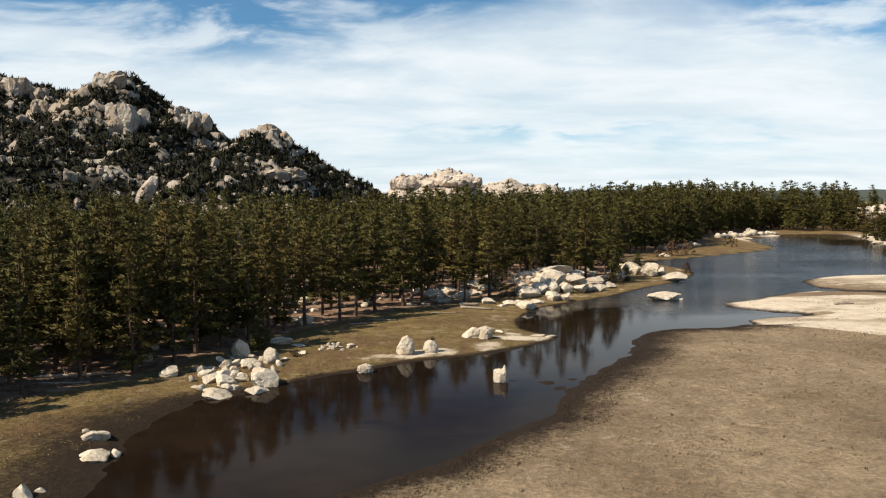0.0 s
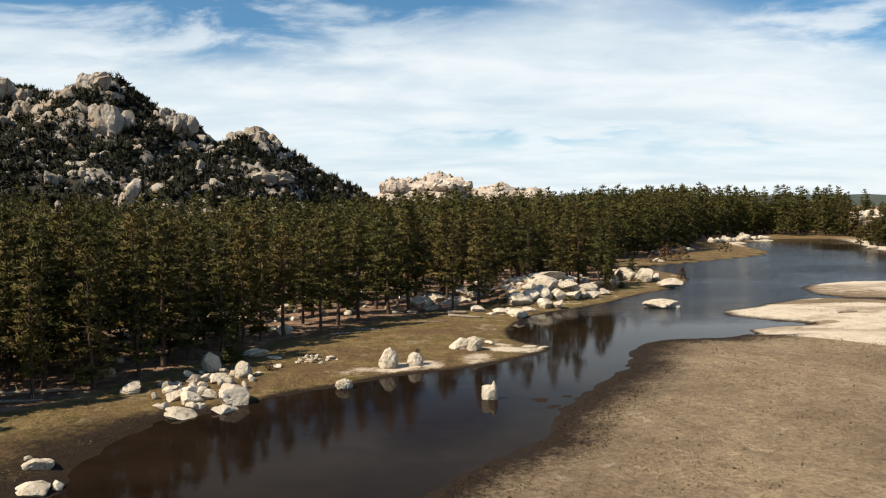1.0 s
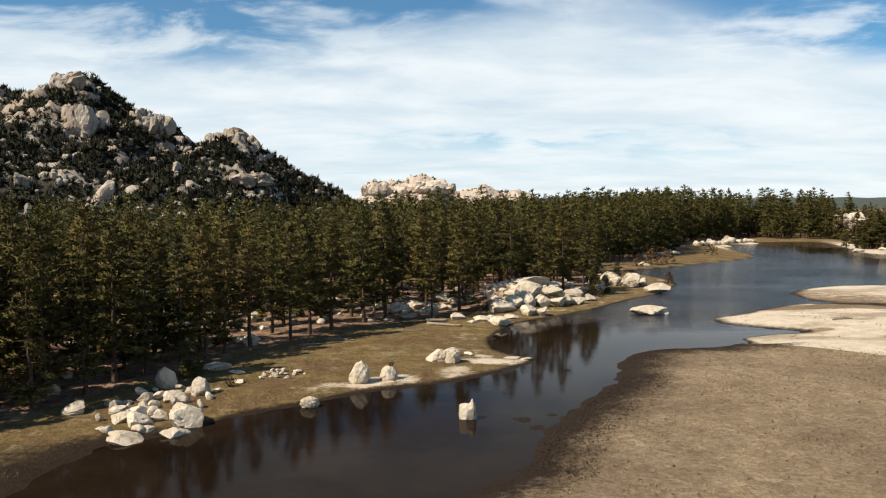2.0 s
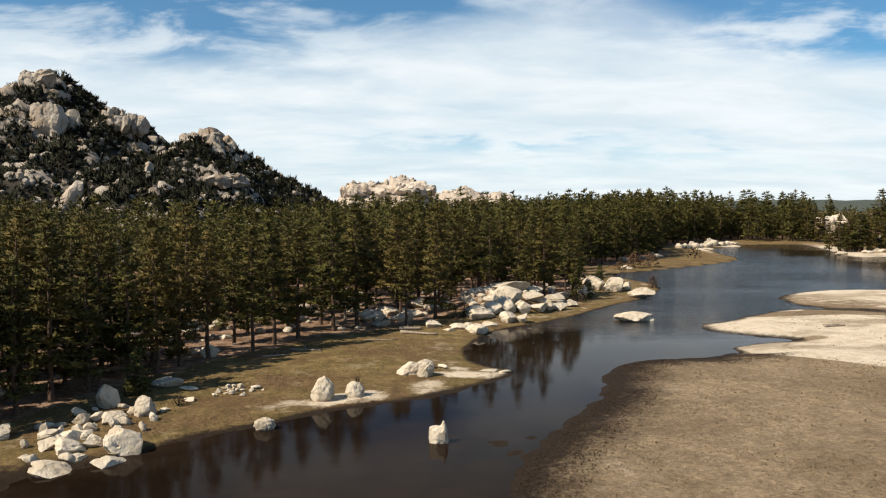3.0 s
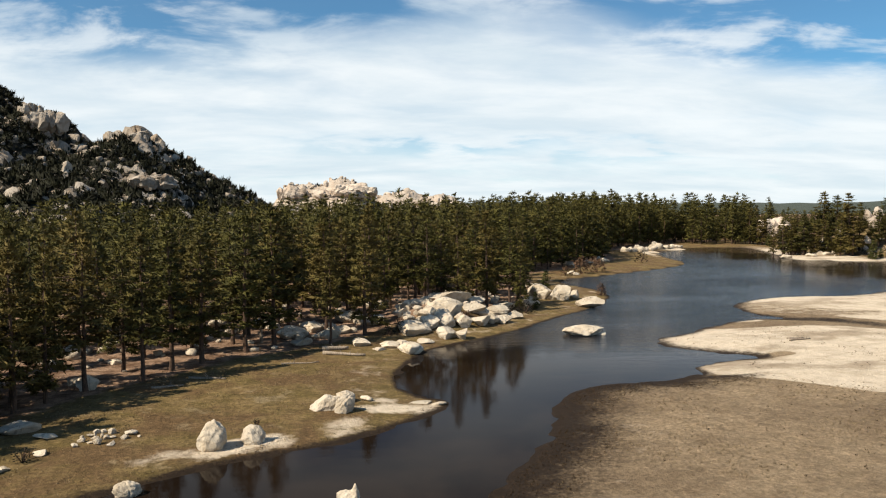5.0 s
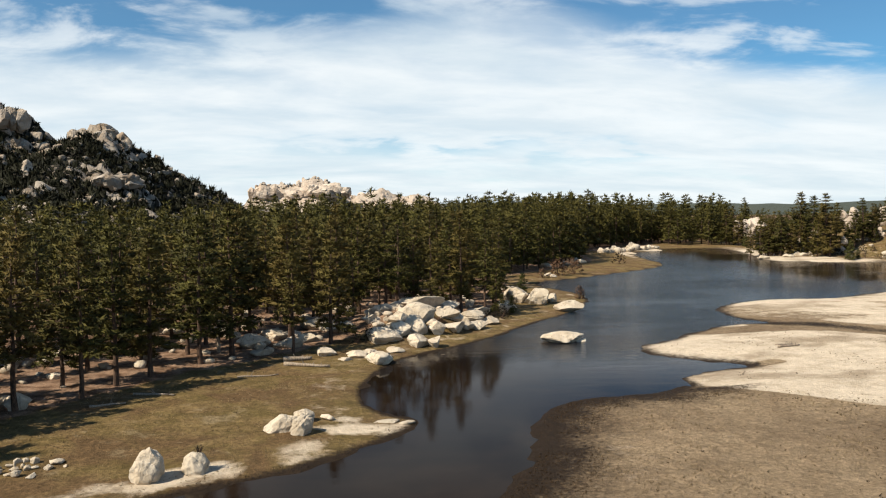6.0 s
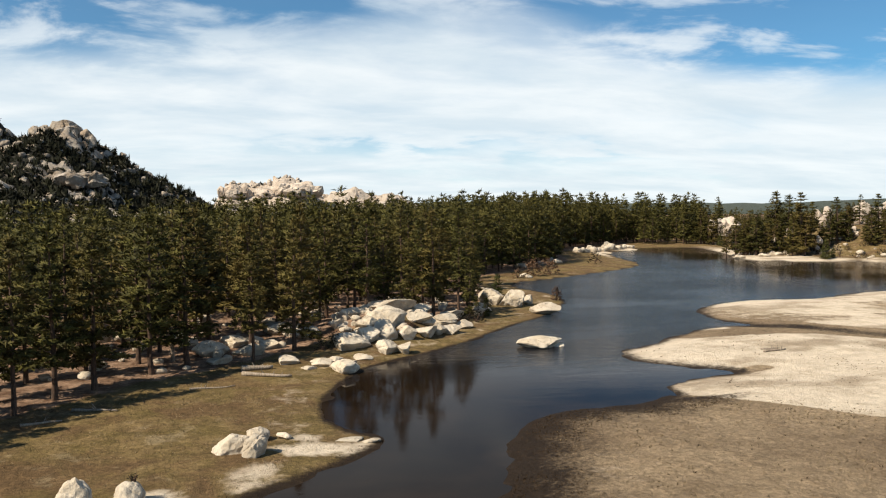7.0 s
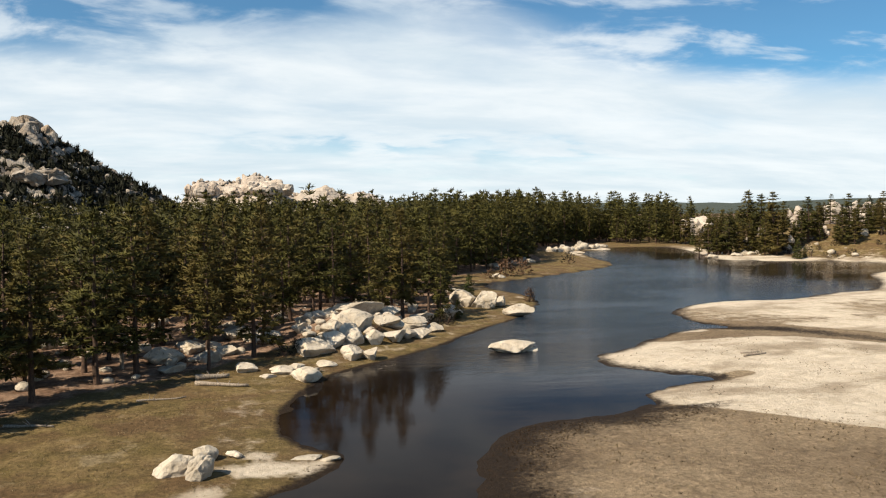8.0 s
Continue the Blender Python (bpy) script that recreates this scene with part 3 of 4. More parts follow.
for x, y, w, h in [(4.6, 88.4, 1.6, 0.9), (6.3, 88.6, 1.0, 0.4)]:
    put_boulder(x, y, w, h, "pale rounded granite boulder on the sandy spit", "boulders on the spit")
for x, y, w, h in [(10.4, 88.0, 2.6, 0.28), (7.7, 87.5, 1.6, 0.2), (12.1, 87.6, 1.3, 0.3)]:
    put_boulder(x, y, w, h, "flat pale granite slab on the sandy spit", "slabs on the spit", turn=20, deep=w * 0.5, z=0.05)
for x, y, z, w, h in OUTCROP + OUTCROP_BACK:
    put_boulder(x, y, w * 0.97, h * 0.95, "large weathered grey granite block of a lakeside outcrop", "granite outcrop", z=z - 0.2, sink=0.25)
for k in range(95):
    a, r = rock_rng.uniform(0, 6.28), rock_rng.uniform(0.1, 1) ** 0.5
    x, y, w = 20.0 + 9.5 * r * math.cos(a), 130.5 + 8.5 * r * math.sin(a), rock_rng.uniform(0.6, 2.1)
    if float(lake_distance(x, y)) < 6.0:
        continue
    put_boulder(x, y, w, w * rock_rng.uniform(0.4, 0.7), "grey granite block wedged in a lakeside outcrop", "granite outcrop", sink=0.1)
for x, y, w, h in BY_THE_LOGS:
    put_boulder(x, y, w * 1.12, h * 0.78, "grey granite boulder at the forest edge", "boulders at the forest edge", sink=0.1)
far_stones = []
floor_x, floor_y = np.random.default_rng(9).uniform(-40, 36, 700), np.random.default_rng(10).uniform(70, 165, 700)
floor_f = forest_depth(floor_x, floor_y)
for x, y, f in list(zip(floor_x.tolist(), floor_y.tolist(), floor_f.tolist())):
    if 1.0 < f < 24 and rock_rng.random() < (0.55 if y > 95 else 0.2):
        w = 0.5 + 1.9 * rock_rng.random() ** 2
        if y > 108:
            far_stones.append((x, y, w, w * rock_rng.uniform(0.35, 0.7)))
        else:
            put_boulder(x, y, w, w * rock_rng.uniform(0.35, 0.7), "pale granite stone half sunk in the forest floor", "stones on the forest floor", sink=0.05)
for x, y, w, h in POINT:
    put_boulder(x, y, w, h, "broad white granite boulder on a grassy point", "boulders on the point")
for k in range(40):
    x, y = rock_rng.uniform(150, 212), rock_rng.uniform(232, 268)
    if float(lake_distance(x, y)) > 3.0:
        w = 0.8 + 2.4 * rock_rng.random() ** 2
        far_stones.append((x, y, w, w * rock_rng.uniform(0.5, 0.8)))
put_boulder(33.8, 119.9, 5.4, 1.25, "broad low dome of pale granite rising from the lake", "", shape=5, deep=3.6, z=0.0, turn=8)
put_boulder(35.9, 119.9, 1.7, 0.5, "pale granite boulder on a low islet", "", shape=6)
for x, y, w, h in FAR_SHORE:
    for k in range(2):
        far_stones.append((x + 1.6 * k * rock_rng.uniform(-1, 1.6), y + 1.5 * k, w * (0.62 - 0.2 * k), h * (0.62 - 0.15 * k)))
    put_boulder(x - 0.28 * w, y + 1.0, w * 0.5, h * 0.75, "pale granite boulder on the far shore", "boulders on the far shore")


# ---- pines ----
def tube(verts, faces, a, b, ra, rb, sides=6):
    """A tapered round bar between two points, appended to verts and faces."""
    axis = (b - a).normalized()
    u = axis.orthogonal().normalized()
    w = axis.cross(u)
    base = len(verts)
    for c, r in ((a, ra), (b, rb)):
        for k in range(sides):
            t = 2 * math.pi * k / sides
            verts.append(c + (u * math.cos(t) + w * math.sin(t)) * r)
    for k in range(sides):
        j = (k + 1) % sides
        faces.append((base + k, base + j, base + sides + j, base + sides + k))


def tuft(verts, faces, norms, c, out, face, size, blades, rng):
    """A spray of needle blades along the direction out; face is the way that this side of the crown faces."""
    for _ in range(blades):
        d = (out + Vector((rng.gauss(0, 0.7), rng.gauss(0, 0.7), rng.gauss(0.0, 0.45)))).normalized()
        n = (face + Vector((rng.gauss(0, 0.35), rng.gauss(0, 0.35), rng.gauss(0, 0.35)))).normalized()
        side = n.cross(d).normalized() * size * rng.uniform(0.17, 0.30)
        l = size * rng.uniform(0.85, 1.55)
        q = c + Vector((rng.gauss(0, 0.34), rng.gauss(0, 0.34), rng.gauss(0, 0.10))) * size
        i = len(verts)
        verts.extend((q - d * l * 0.3 + side, q - d * l * 0.1 - side, q + d * l))
        norms.extend((n, n, n))
        faces.append((i, i + 1, i + 2))


def pine_shape(seed, height, bare, width, whorls, tufts, blades, size):
    """Trunk with its limbs, and the crown of a pine, as two lists of points and faces."""
    rng = random.Random(seed)
    tv, tf, cv, cf, cn = [], [], [], [], []
    spine, lean = [], Vector((rng.uniform(-0.02, 0.02), rng.uniform(-0.02, 0.02), 0))
    for k in range(9):
        t = k / 8
        spine.append(Vector((0, 0, -0.4 + t * (height + 0.2))) + lean * height * t * t + Vector((rng.gauss(0, 0.05), rng.gauss(0, 0.05), 0)))
    r0 = 0.012 * height + 0.06
    for k in range(8):
        tube(tv, tf, spine[k], spine[k + 1], r0 * (1 - k / 8.4) ** 0.8 * (1.25 if k == 0 else 1), r0 * (1 - (k + 1) / 8.4) ** 0.8, 8)

    def along(z):
        t = min(max((z + 0.4) / (height + 0.2) * 8, 0), 7.999)
        return spine[int(t)].lerp(spine[int(t) + 1], t - int(t))
    for k in range(6):
        z = height * bare * rng.uniform(0.35, 1.0)
        a, c = rng.uniform(0, 6.28), along(z)
        d = Vector((math.cos(a), math.sin(a), rng.uniform(-0.25, 0.15)))
        tube(tv, tf, c, c + d * rng.uniform(0.5, 1.6), 0.035, 0.01, 4)
    lop = rng.uniform(0, 6.28)
    up = Vector((0, 0, 1))
    for w in range(whorls):
        t = (w + rng.uniform(0, 0.6)) / whorls
        z = height * (bare + (1 - bare) * t ** 0.94)
        reach = (1 - t) ** 0.76 * (0.62 + 0.42 * min(1, t * 4.5)) * rng.uniform(0.8, 1.12) + 0.05
        n_br = rng.choice((3, 4, 4, 5)) if t < 0.8 else 3
        a0 = rng.uniform(0, 6.28)
        for b in range(n_br):
            if rng.random() < 0.12:
                continue
            a = a0 + 6.28 * b / n_br + rng.gauss(0, 0.3)
            l = max(width * reach * rng.uniform(0.5, 1.2) * (1 + 0.2 * math.cos(a - lop)), 0.25)
            d = Vector((math.cos(a), math.sin(a), -0.22 + 0.75 * t + rng.gauss(0, 0.1))).normalized()
            side = d.cross(up).normalized()
            over = side.cross(d)
            c = along(z)
            tip = c + d * l
            tube(tv, tf, c, tip, 0.016 + 0.014 * l, 0.008, 3)
            # the needles of a branch hang together in one flat pad
            mid, rl, rs, ru = c + d * l * 0.66, 0.42 * l + 0.12, 0.24 * l + 0.22, 0.10 * l + 0.18
            for k in range(max(2, round(tufts * (0.3 + 0.7 * l / width)))):
                q = Vector((rng.gauss(0, 1), rng.gauss(0, 1), rng.gauss(0, 1))).normalized() * rng.uniform(0.45, 1.0)
                p = mid + d * (rl * q.x) + side * (rs * q.y) + over * (ru * q.z)
                face = d * (0.55 * q.x + 0.3) + side * (0.8 * q.y) + over * (q.z + 0.22)
                tuft(cv, cf, cn, p, d * 0.7 + side * (0.5 * q.y) + up * (0.15 + 0.3 * q.z), face.normalized(), size * (1 - 0.4 * t) * rng.uniform(0.75, 1.2), blades, rng)
    for k in range(3):
        tuft(cv, cf, cn, spine[-1] - Vector((0, 0, 0.1 + 0.35 * k)), Vector((0, 0, 2.4 - 0.6 * k)), Vector((rng.gauss(0, 0.5), rng.gauss(0, 0.5), 0.8)), min(size * 0.9, 0.5), blades, rng)
    return tv, tf, cv, cf, cn


def leafy_mesh(name, v, f, norms, mat):
    me = mesh_of(name, v, f, mat, True)
    me.normals_split_custom_set_from_vertices([tuple(n) for n in norms])
    return me


def pine_thing(seed, height, bare, width, label, needles=NEEDLES, whorls=17, tufts=19, blades=5, size=0.48):
    tv, tf, cv, cf, cn = pine_shape(seed, height, bare, width, whorls, tufts, blades, size)
    root = new("pine_tree")
    part("trunk", mesh_of("trunk", tv, tf, BARK, True), root)
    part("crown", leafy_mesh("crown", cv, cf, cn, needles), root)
    return tagged(root, label, "pine tree", "pines along the lake")


LABEL = "tall dark green pine with a bare brown lower trunk"
BARE, WIDE = (0.14, 0.22, 0.18, 0.27, 0.10, 0.20, 0.32, 0.16), (3.3, 3.6, 2.6, 3.8, 3.4, 2.8, 3.7, 3.1)
KINDS = [pine_thing(100 + k, 16.0, BARE[k], WIDE[k], LABEL) for k in range(8)]
BACK_KINDS = [pine_thing(120 + k, 16.0, BARE[k], WIDE[k], LABEL, whorls=15, tufts=12, blades=4, size=0.62) for k in range(5)]
YOUNG_KIND = pine_thing(140, 6.0, 0.03, 1.7, "bushy young green pine growing between granite boulders", YOUNG, whorls=14, tufts=12, size=0.36)

tree_rng = random.Random(21)
used = set()
trees = []


def put_pine(x, y, height, back=False, turn=None, broad=1.0, full=False):
    pool = BACK_KINDS if back else [KINDS[0], KINDS[4], KINDS[7]] if full else KINDS
    src = tree_rng.choice(pool)
    k = src.name
    s = height / 16.0
    m = pose(x, y, float(ground_z(x, y)) - 0.05, 0, 0, tree_rng.uniform(0, 360) if turn is None else turn)
    wide = tree_rng.uniform(0.9, 1.12) * broad
    m = m @ Matrix.Diagonal((s * wide, s * wide, s, 1))
    trees.append((x, y))
    if k in used:
        return copy_thing(src, m)
    used.add(k)
    src.matrix_basis = m
    return src


# pines that stand alone at the forest's edge
EDGE_PINES = [(-37.1, 72.7, 15.2), (-35.4, 74.7, 14.2), (-32.7, 75.7, 16.1), (-31.4, 78, 15.2), (-29.1, 80.3, 14.2), (-22.1, 91.6, 15.2), (-17.6, 94.7, 14.7),
              (-13.7, 98.3, 15.2), (-12.2, 102.6, 14.2), (-10, 105.7, 15.7), (-6.4, 110.8, 15.2), (-3.8, 114.6, 16.1), (2.6, 114.8, 12.3), (6.5, 120, 14.2),
              (-8.6, 116.2, 15.2), (-4.6, 127, 16.1), (-3.4, 128, 15.7), (14.4, 143, 16.1), (24.4, 146, 15.2), (30.1, 140, 10.0), (7.4, 130.3, 15.7)]
for x, y, h in EDGE_PINES:
    put_pine(x, y, h)


def far_from_trees(x, y, gap):
    return all((x - a) ** 2 + (y - b) ** 2 > gap * gap for a, b in trees)


spot_rng = np.random.default_rng(21)
spot_x, spot_y = spot_rng.uniform(-75, 60, 9000), spot_rng.uniform(30, 205, 9000)
for x, y, f in zip(spot_x.tolist(), spot_y.tolist(), forest_depth(spot_x, spot_y).tolist()):
    gap = 2.9 if y < 92 else 4.5
    if len(trees) < 285 and 0.5 < f < 34 and x > -0.68 * y - 24 and far_from_trees(x, y, gap):
        if math.hypot((x - 18) / 11, (y - 126) / 9) < 1 or (-8 < x < 9 and 108 < y < 132 and tree_rng.random() < 0.8):
            continue
        put_pine(x, y, tree_rng.triangular(7.5, 17.6, 14.6), back=f > 15)

# pines on the far eastern bank
EAST_PINES = [(145.6, 264.7, 13.5), (150.9, 266.1, 16.3), (149.9, 259.7, 15.1), (162.7, 269.2, 20.5), (162.1, 261.2, 19.2), (160.6, 252.4, 22.1), (168.7, 258.9, 18.0), (179.6, 260.7, 16.7), (185.5, 263.7, 12.7), (201.5, 277.7, 12.1),
              (186.8, 251.0, 17.2), (194.6, 256.1, 12.1), (200.4, 252.4, 13.9), (202.1, 260.2, 10.6), (199.3, 246.6, 13.8), (171.8, 328.2, 18.4), (172.2, 334.9, 15.5)]
for x, y, h in EAST_PINES:
    put_pine(x, y, h, broad=1.25, full=True)
    for k in range(3):
        a = tree_rng.uniform(0, 6.28)
        put_pine(x + 3.4 * math.cos(a), y + 3.4 * math.sin(a), h * tree_rng.uniform(0.5, 0.85), broad=1.3, full=True)

YOUNG_KIND.matrix_basis = pose(-19.4, 79.6, float(ground_z(-19.4, 79.6)), 0, 0, 30) @ Matrix.Diagonal((0.78, 0.78, 0.64, 1))
for x, y, s in [(33.0, 142.5, 0.7), (41, 168, 1.0), (13, 136, 0.4), (157.8, 237.1, 1.48), (162.0, 239.5, 0.8), (170.6, 317.3, 1.28)]:
    copy_thing(YOUNG_KIND, pose(x, y, float(ground_z(x, y)), 0, 0, 70 * s) @ Matrix.Scale(s, 4))


def join_shapes(shapes, spots):
    """Many placed copies of simple shapes (points, faces) as one big array."""
    allv, allf, base = [], [], 0
    for (k, x, y, z, sx, sz, turn) in spots:
        v, f = shapes[k]
        c, s = math.cos(turn), math.sin(turn)
        p = np.empty_like(v)
        p[:, 0] = (v[:, 0] * c - v[:, 1] * s) * sx + x
        p[:, 1] = (v[:, 0] * s + v[:, 1] * c) * sx + y
        p[:, 2] = v[:, 2] * sz + z
        allv.append(p)
        allf.append(f + base)
        base += len(v)
    return np.concatenate(allv), np.concatenate(allf)


def quads_mesh(name, v, f, mat):
    me = bpy.data.meshes.new(name)
    me.vertices.add(len(v))
    me.vertices.foreach_set("co", v.astype(np.float32).ravel())
    me.loops.add(f.size)
    me.loops.foreach_set("vertex_index", f.astype(np.int32).ravel())
    me.polygons.add(len(f))
    me.polygons.foreach_set("loop_start", np.arange(0, f.size, f.shape[1], dtype=np.int32))
    me.update(calc_edges=True)
    me.materials.append(mat)
    return me


def turn_normals(me, facing, rows):
    out = []
    for k, *_, turn in rows:
        v, c, s = facing[k], math.cos(turn), math.sin(turn)
        out.append(np.stack([v[:, 0] * c - v[:, 1] * s, v[:, 0] * s + v[:, 1] * c, v[:, 2]], 1))
    me.polygons.foreach_set("use_smooth", [True] * len(me.polygons))
    me.normals_split_custom_set_from_vertices(np.concatenate(out).astype(np.float32))


def far_forest():
    crowns, trunks, facing = [], [], []
    for k in range(14):
        low, wide, rings, sprays, many, blade = (0.12, 3.7, 14, 8, 3, 0.86) if k < 5 else (0.46, 3.0, 9, 6, 3, 0.66) if k < 10 else (0.18, 3.5, 11, 4, 3, 1.05)
        tv, tf, cv, cf, cn = pine_shape(300 + k, 16.0, low, wide, rings, sprays, many, blade)
        crowns.append((np.array([tuple(p) for p in cv]), np.array(cf)))
        facing.append(np.array([tuple(p) for p in cn]))
        bar_v, bar_f = [], []
        tube(bar_v, bar_f, Vector((0, 0, -0.5)), Vector((0, 0, 9)), 0.24, 0.12, 6)
        trunks.append((np.array([tuple(p) for p in bar_v]), np.array(bar_f)))
    rng = np.random.default_rng(5)
    x, y = rng.uniform(-330, 420, 34000), rng.uniform(60, 520, 34000)
    f = forest_depth(x, y)
    keep = (f > 34) | ((f > 2) & (y > 205))
    keep |= (y > 318) & (x > 150) & (x < 420) & (y + 0.25 * x < 560)
    keep &= (x > -0.66 * y - 12) & (x < 0.95 * y + 20) & (lake_distance(x, y) > np.where((y > 275) & (x > 95), 17, 8)) & (np.hypot(x - 186, y - 335) > 14)
    keep &= ~((y > 250) & (x < -30) & (y > 235 + 0.12 * (-x)))
    # a clearing at the lake's head
    keep &= ~((np.abs((x - 8.4) * 259 - (y - 40) * 152) / 300 < 8) & (y > 240) & (y < 400))
    # the rocky rise in the east is open, with low woods far behind it
    keep &= ~((x > 8.4 + 0.587 * (y - 40)) & (y < 425) & (x > 150))
    spots, seen = [], {}
    for a, b, e in zip(x[keep], y[keep], f[keep]):
        gap = (4.6 if b < 200 else 5.4 if a < 150 else 7.0) * (1.35 if e > 70 else 1.0)
        cell = (gap, int(a // gap), int(b // gap))
        if cell in seen:
            continue
        seen[cell] = True
        spots.append((a, b))
    spots = np.array(spots)
    z = ground_z(spots[:, 0], spots[:, 1])
    rows = []
    for (a, b), c, deep in zip(spots, z, forest_depth(spots[:, 0], spots[:, 1])):
        s = rng.triangular(0.50, 0.84, 1.08) * (0.96 if b < 200 else 1.17 if a < 40 else 1.17 + 0.21 * min((a - 40) / 60, 1) if b < 425 else 0.85)
        kind = int(rng.integers(5)) if deep < 30 else int(rng.integers(5)) + 5 if b < 165 else int(rng.integers(4)) + 10
        rows.append((kind, a, b, c, s * rng.uniform(0.9, 1.15), s, rng.uniform(0, 6.28)))
    woods = tagged(new("far_woods"), "dense dark green pine forest behind the lake", "forest", kind="stuff")
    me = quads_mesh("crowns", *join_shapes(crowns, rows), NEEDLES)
    turn_normals(me, facing, rows)
    part("crowns", me, woods)
    part("trunks", quads_mesh("trunks", *join_shapes(trunks, rows), BARK), woods)


far_forest()


# ---- rocky hill, ridge and far bank ----
def profile(x, points):
    p = np.array(points, float)
    return np.interp(x, p[:, 0], p[:, 1])


HILL_LINE = [(-420, 30), (-330, 62), (-262, 84), (-224, 79), (-207, 73), (-199, 69), (-184, 75), (-173, 80), (-164, 82), (-153, 73), (-142, 63), (-131, 62),
             (-118, 50), (-110, 46), (-93, 51), (-86, 47), (-76, 37), (-58, 25), (-41, 18), (-20, 9), (10, 0), (40, -4)]


def hill_z(x, y):
    x, y = np.asarray(x, float), np.asarray(y, float)
    h = profile(x, HILL_LINE)
    front = np.clip((y - 205) / (385 - 205), 0, 1)
    back = np.clip((600 - y) / (600 - 385), 0, 1)
    s = np.where(y < 385, front ** 1.15, step(back, 0, 1))
    rough = 2.2 * wave(x, y, 11, 1.0) + 1.2 * wave(x, y, 5, 2.0) + 3.0 * wave(x, y, 23, 3.0)
    return (h + 3) * s - 3 + rough * np.clip(s * 3, 0, 1)


CRAGS = [(-147, 341, 43, 21, 20, 9), (-150, 336, 42, 15, 14, 5), (-171, 351, 57, 12, 13, 3), (-167, 375, 69, 20, 13, 8), (-129, 367, 55, 9, 9, 2), (-122, 361, 49, 14, 11, 5), (-93, 389, 39, 27, 17, 12), (-86, 378, 35, 14, 13, 4), (-211, 373, 67, 22, 11, 6), (-199, 371, 64, 12, 9, 3), (-191, 351, 55, 14, 10, 4), (-73, 331, 25, 20, 6, 8)]
RIDGE_CRAGS = [(-27, 432, 22, 17, 8, 16), (-14, 433, 22, 20, 6, 14), (3, 433, 23, 24, 8, 22), (34, 434, 18, 20, 4, 12), (52, 434, 17, 20, 4, 12)]


def cells(x, y, size, seed):
    """Jointed blocks: nearest and second nearest distance, and the nearest block's two random numbers."""
    best, second = np.full(x.shape, 1e9), np.full(x.shape, 1e9)
    ra, rb = np.zeros(x.shape), np.zeros(x.shape)
    ox, oy = np.zeros(x.shape), np.zeros(x.shape)
    ix, iy = np.floor(x / size), np.floor(y / size)
    chance = lambda a, b, k: np.mod(np.sin(a * 127.1 + b * 311.7 + k * 74.7 + seed) * 43758.5453, 1.0)
    for da in (-1, 0, 1):
        for db in (-1, 0, 1):
            a, b = ix + da, iy + db
            px, py = (a + chance(a, b, 1)) * size, (b + chance(a, b, 2)) * size
            d = np.hypot(x - px, y - py)
            near = d < best
            second = np.where(near, best, np.minimum(second, d))
            ra, rb = np.where(near, chance(a, b, 3), ra), np.where(near, chance(a, b, 4), rb)
            ox, oy = np.where(near, x - px, ox), np.where(near, y - py, oy)
            best = np.where(near, d, best)
    return best, second, ra, rb, ox / size, oy / size


def crag_amount(x, y, crags):
    out = np.zeros(x.shape)
    for cx, cy, cz, w, h, n in crags:
        out = np.maximum(out, np.exp(-((x - cx) / (0.62 * w)) ** 2 - ((y - cy) / (0.55 * w)) ** 2))
    return out


def blocky(x, y, crags, base=0.16):
    """Height of the jointed granite over the hill's slope, and where bare rock shows."""
    x, y = np.asarray(x, float), np.asarray(y, float)
    c = crag_amount(x, y, crags)
    h, rock = np.zeros(x.shape), np.zeros(x.shape)
    for size, amp, seed in ((8.0, 3.6, 1.0), (4.4, 2.3, 5.0), (2.9, 1.6, 9.0)):
        f1, f2, ra, rb, ox, oy = cells(x, y, size, seed)
        edge = step((f2 - f1) / size, 0.02, 0.20)
        bare = (ra < base * (1.0 if size < 6 else 0.45) + 0.70 * c).astype(float)
        tilt = (rb - 0.5) * 1.0 * ox + (np.mod(rb * 7.3, 1.0) - 0.6) * 1.0 * oy
        h = h + bare * edge * amp * (0.35 + 0.75 * rb + 0.8 * tilt) * (0.65 + 0.30 * c)
        rock = np.maximum(rock, bare * step(edge, 0.25, 0.6))
    return h, rock


def ridge_z(x, y):
    x, y = np.asarray(x, float), np.asarray(y, float)
    h = profile(x, [(-60, -4), (-37, 20), (-30, 29), (-13, 29), (0, 32), (10, 26), (17, 22), (32, 24), (54, 22), (75, 12), (110, -4)])
    s = np.clip(1 - np.abs(y - 445) / 50, 0, 1)
    return (h + 4) * s ** 0.8 - 4 + 1.4 * wave(x, y, 5, 1.0) + 0.9 * wave(x, y, 2.1, 2.0)


def bank_z(x, y):
    x, y = np.asarray(x, float), np.asarray(y, float)
    r = ((x - 243) / 52) ** 2 + ((y - 296) / 36) ** 2
    return 17 * np.exp(-r * 1.4) - 0.5 + 0.8 * wave(x, y, 6, 2.0)


def hill_surface(x, y):
    z, (h, rock) = hill_z(x, y), blocky(x, y, CRAGS)
    return z + h * np.clip((z + 1) / 8, 0, 1), rock


def ridge_surface(x, y):
    z, (h, rock) = ridge_z(x, y), blocky(x, y, RIDGE_CRAGS, 0.75)
    return z + 0.5 * h, rock


def plain_bank(x, y):
    return bank_z(x, y), np.zeros(np.shape(x))


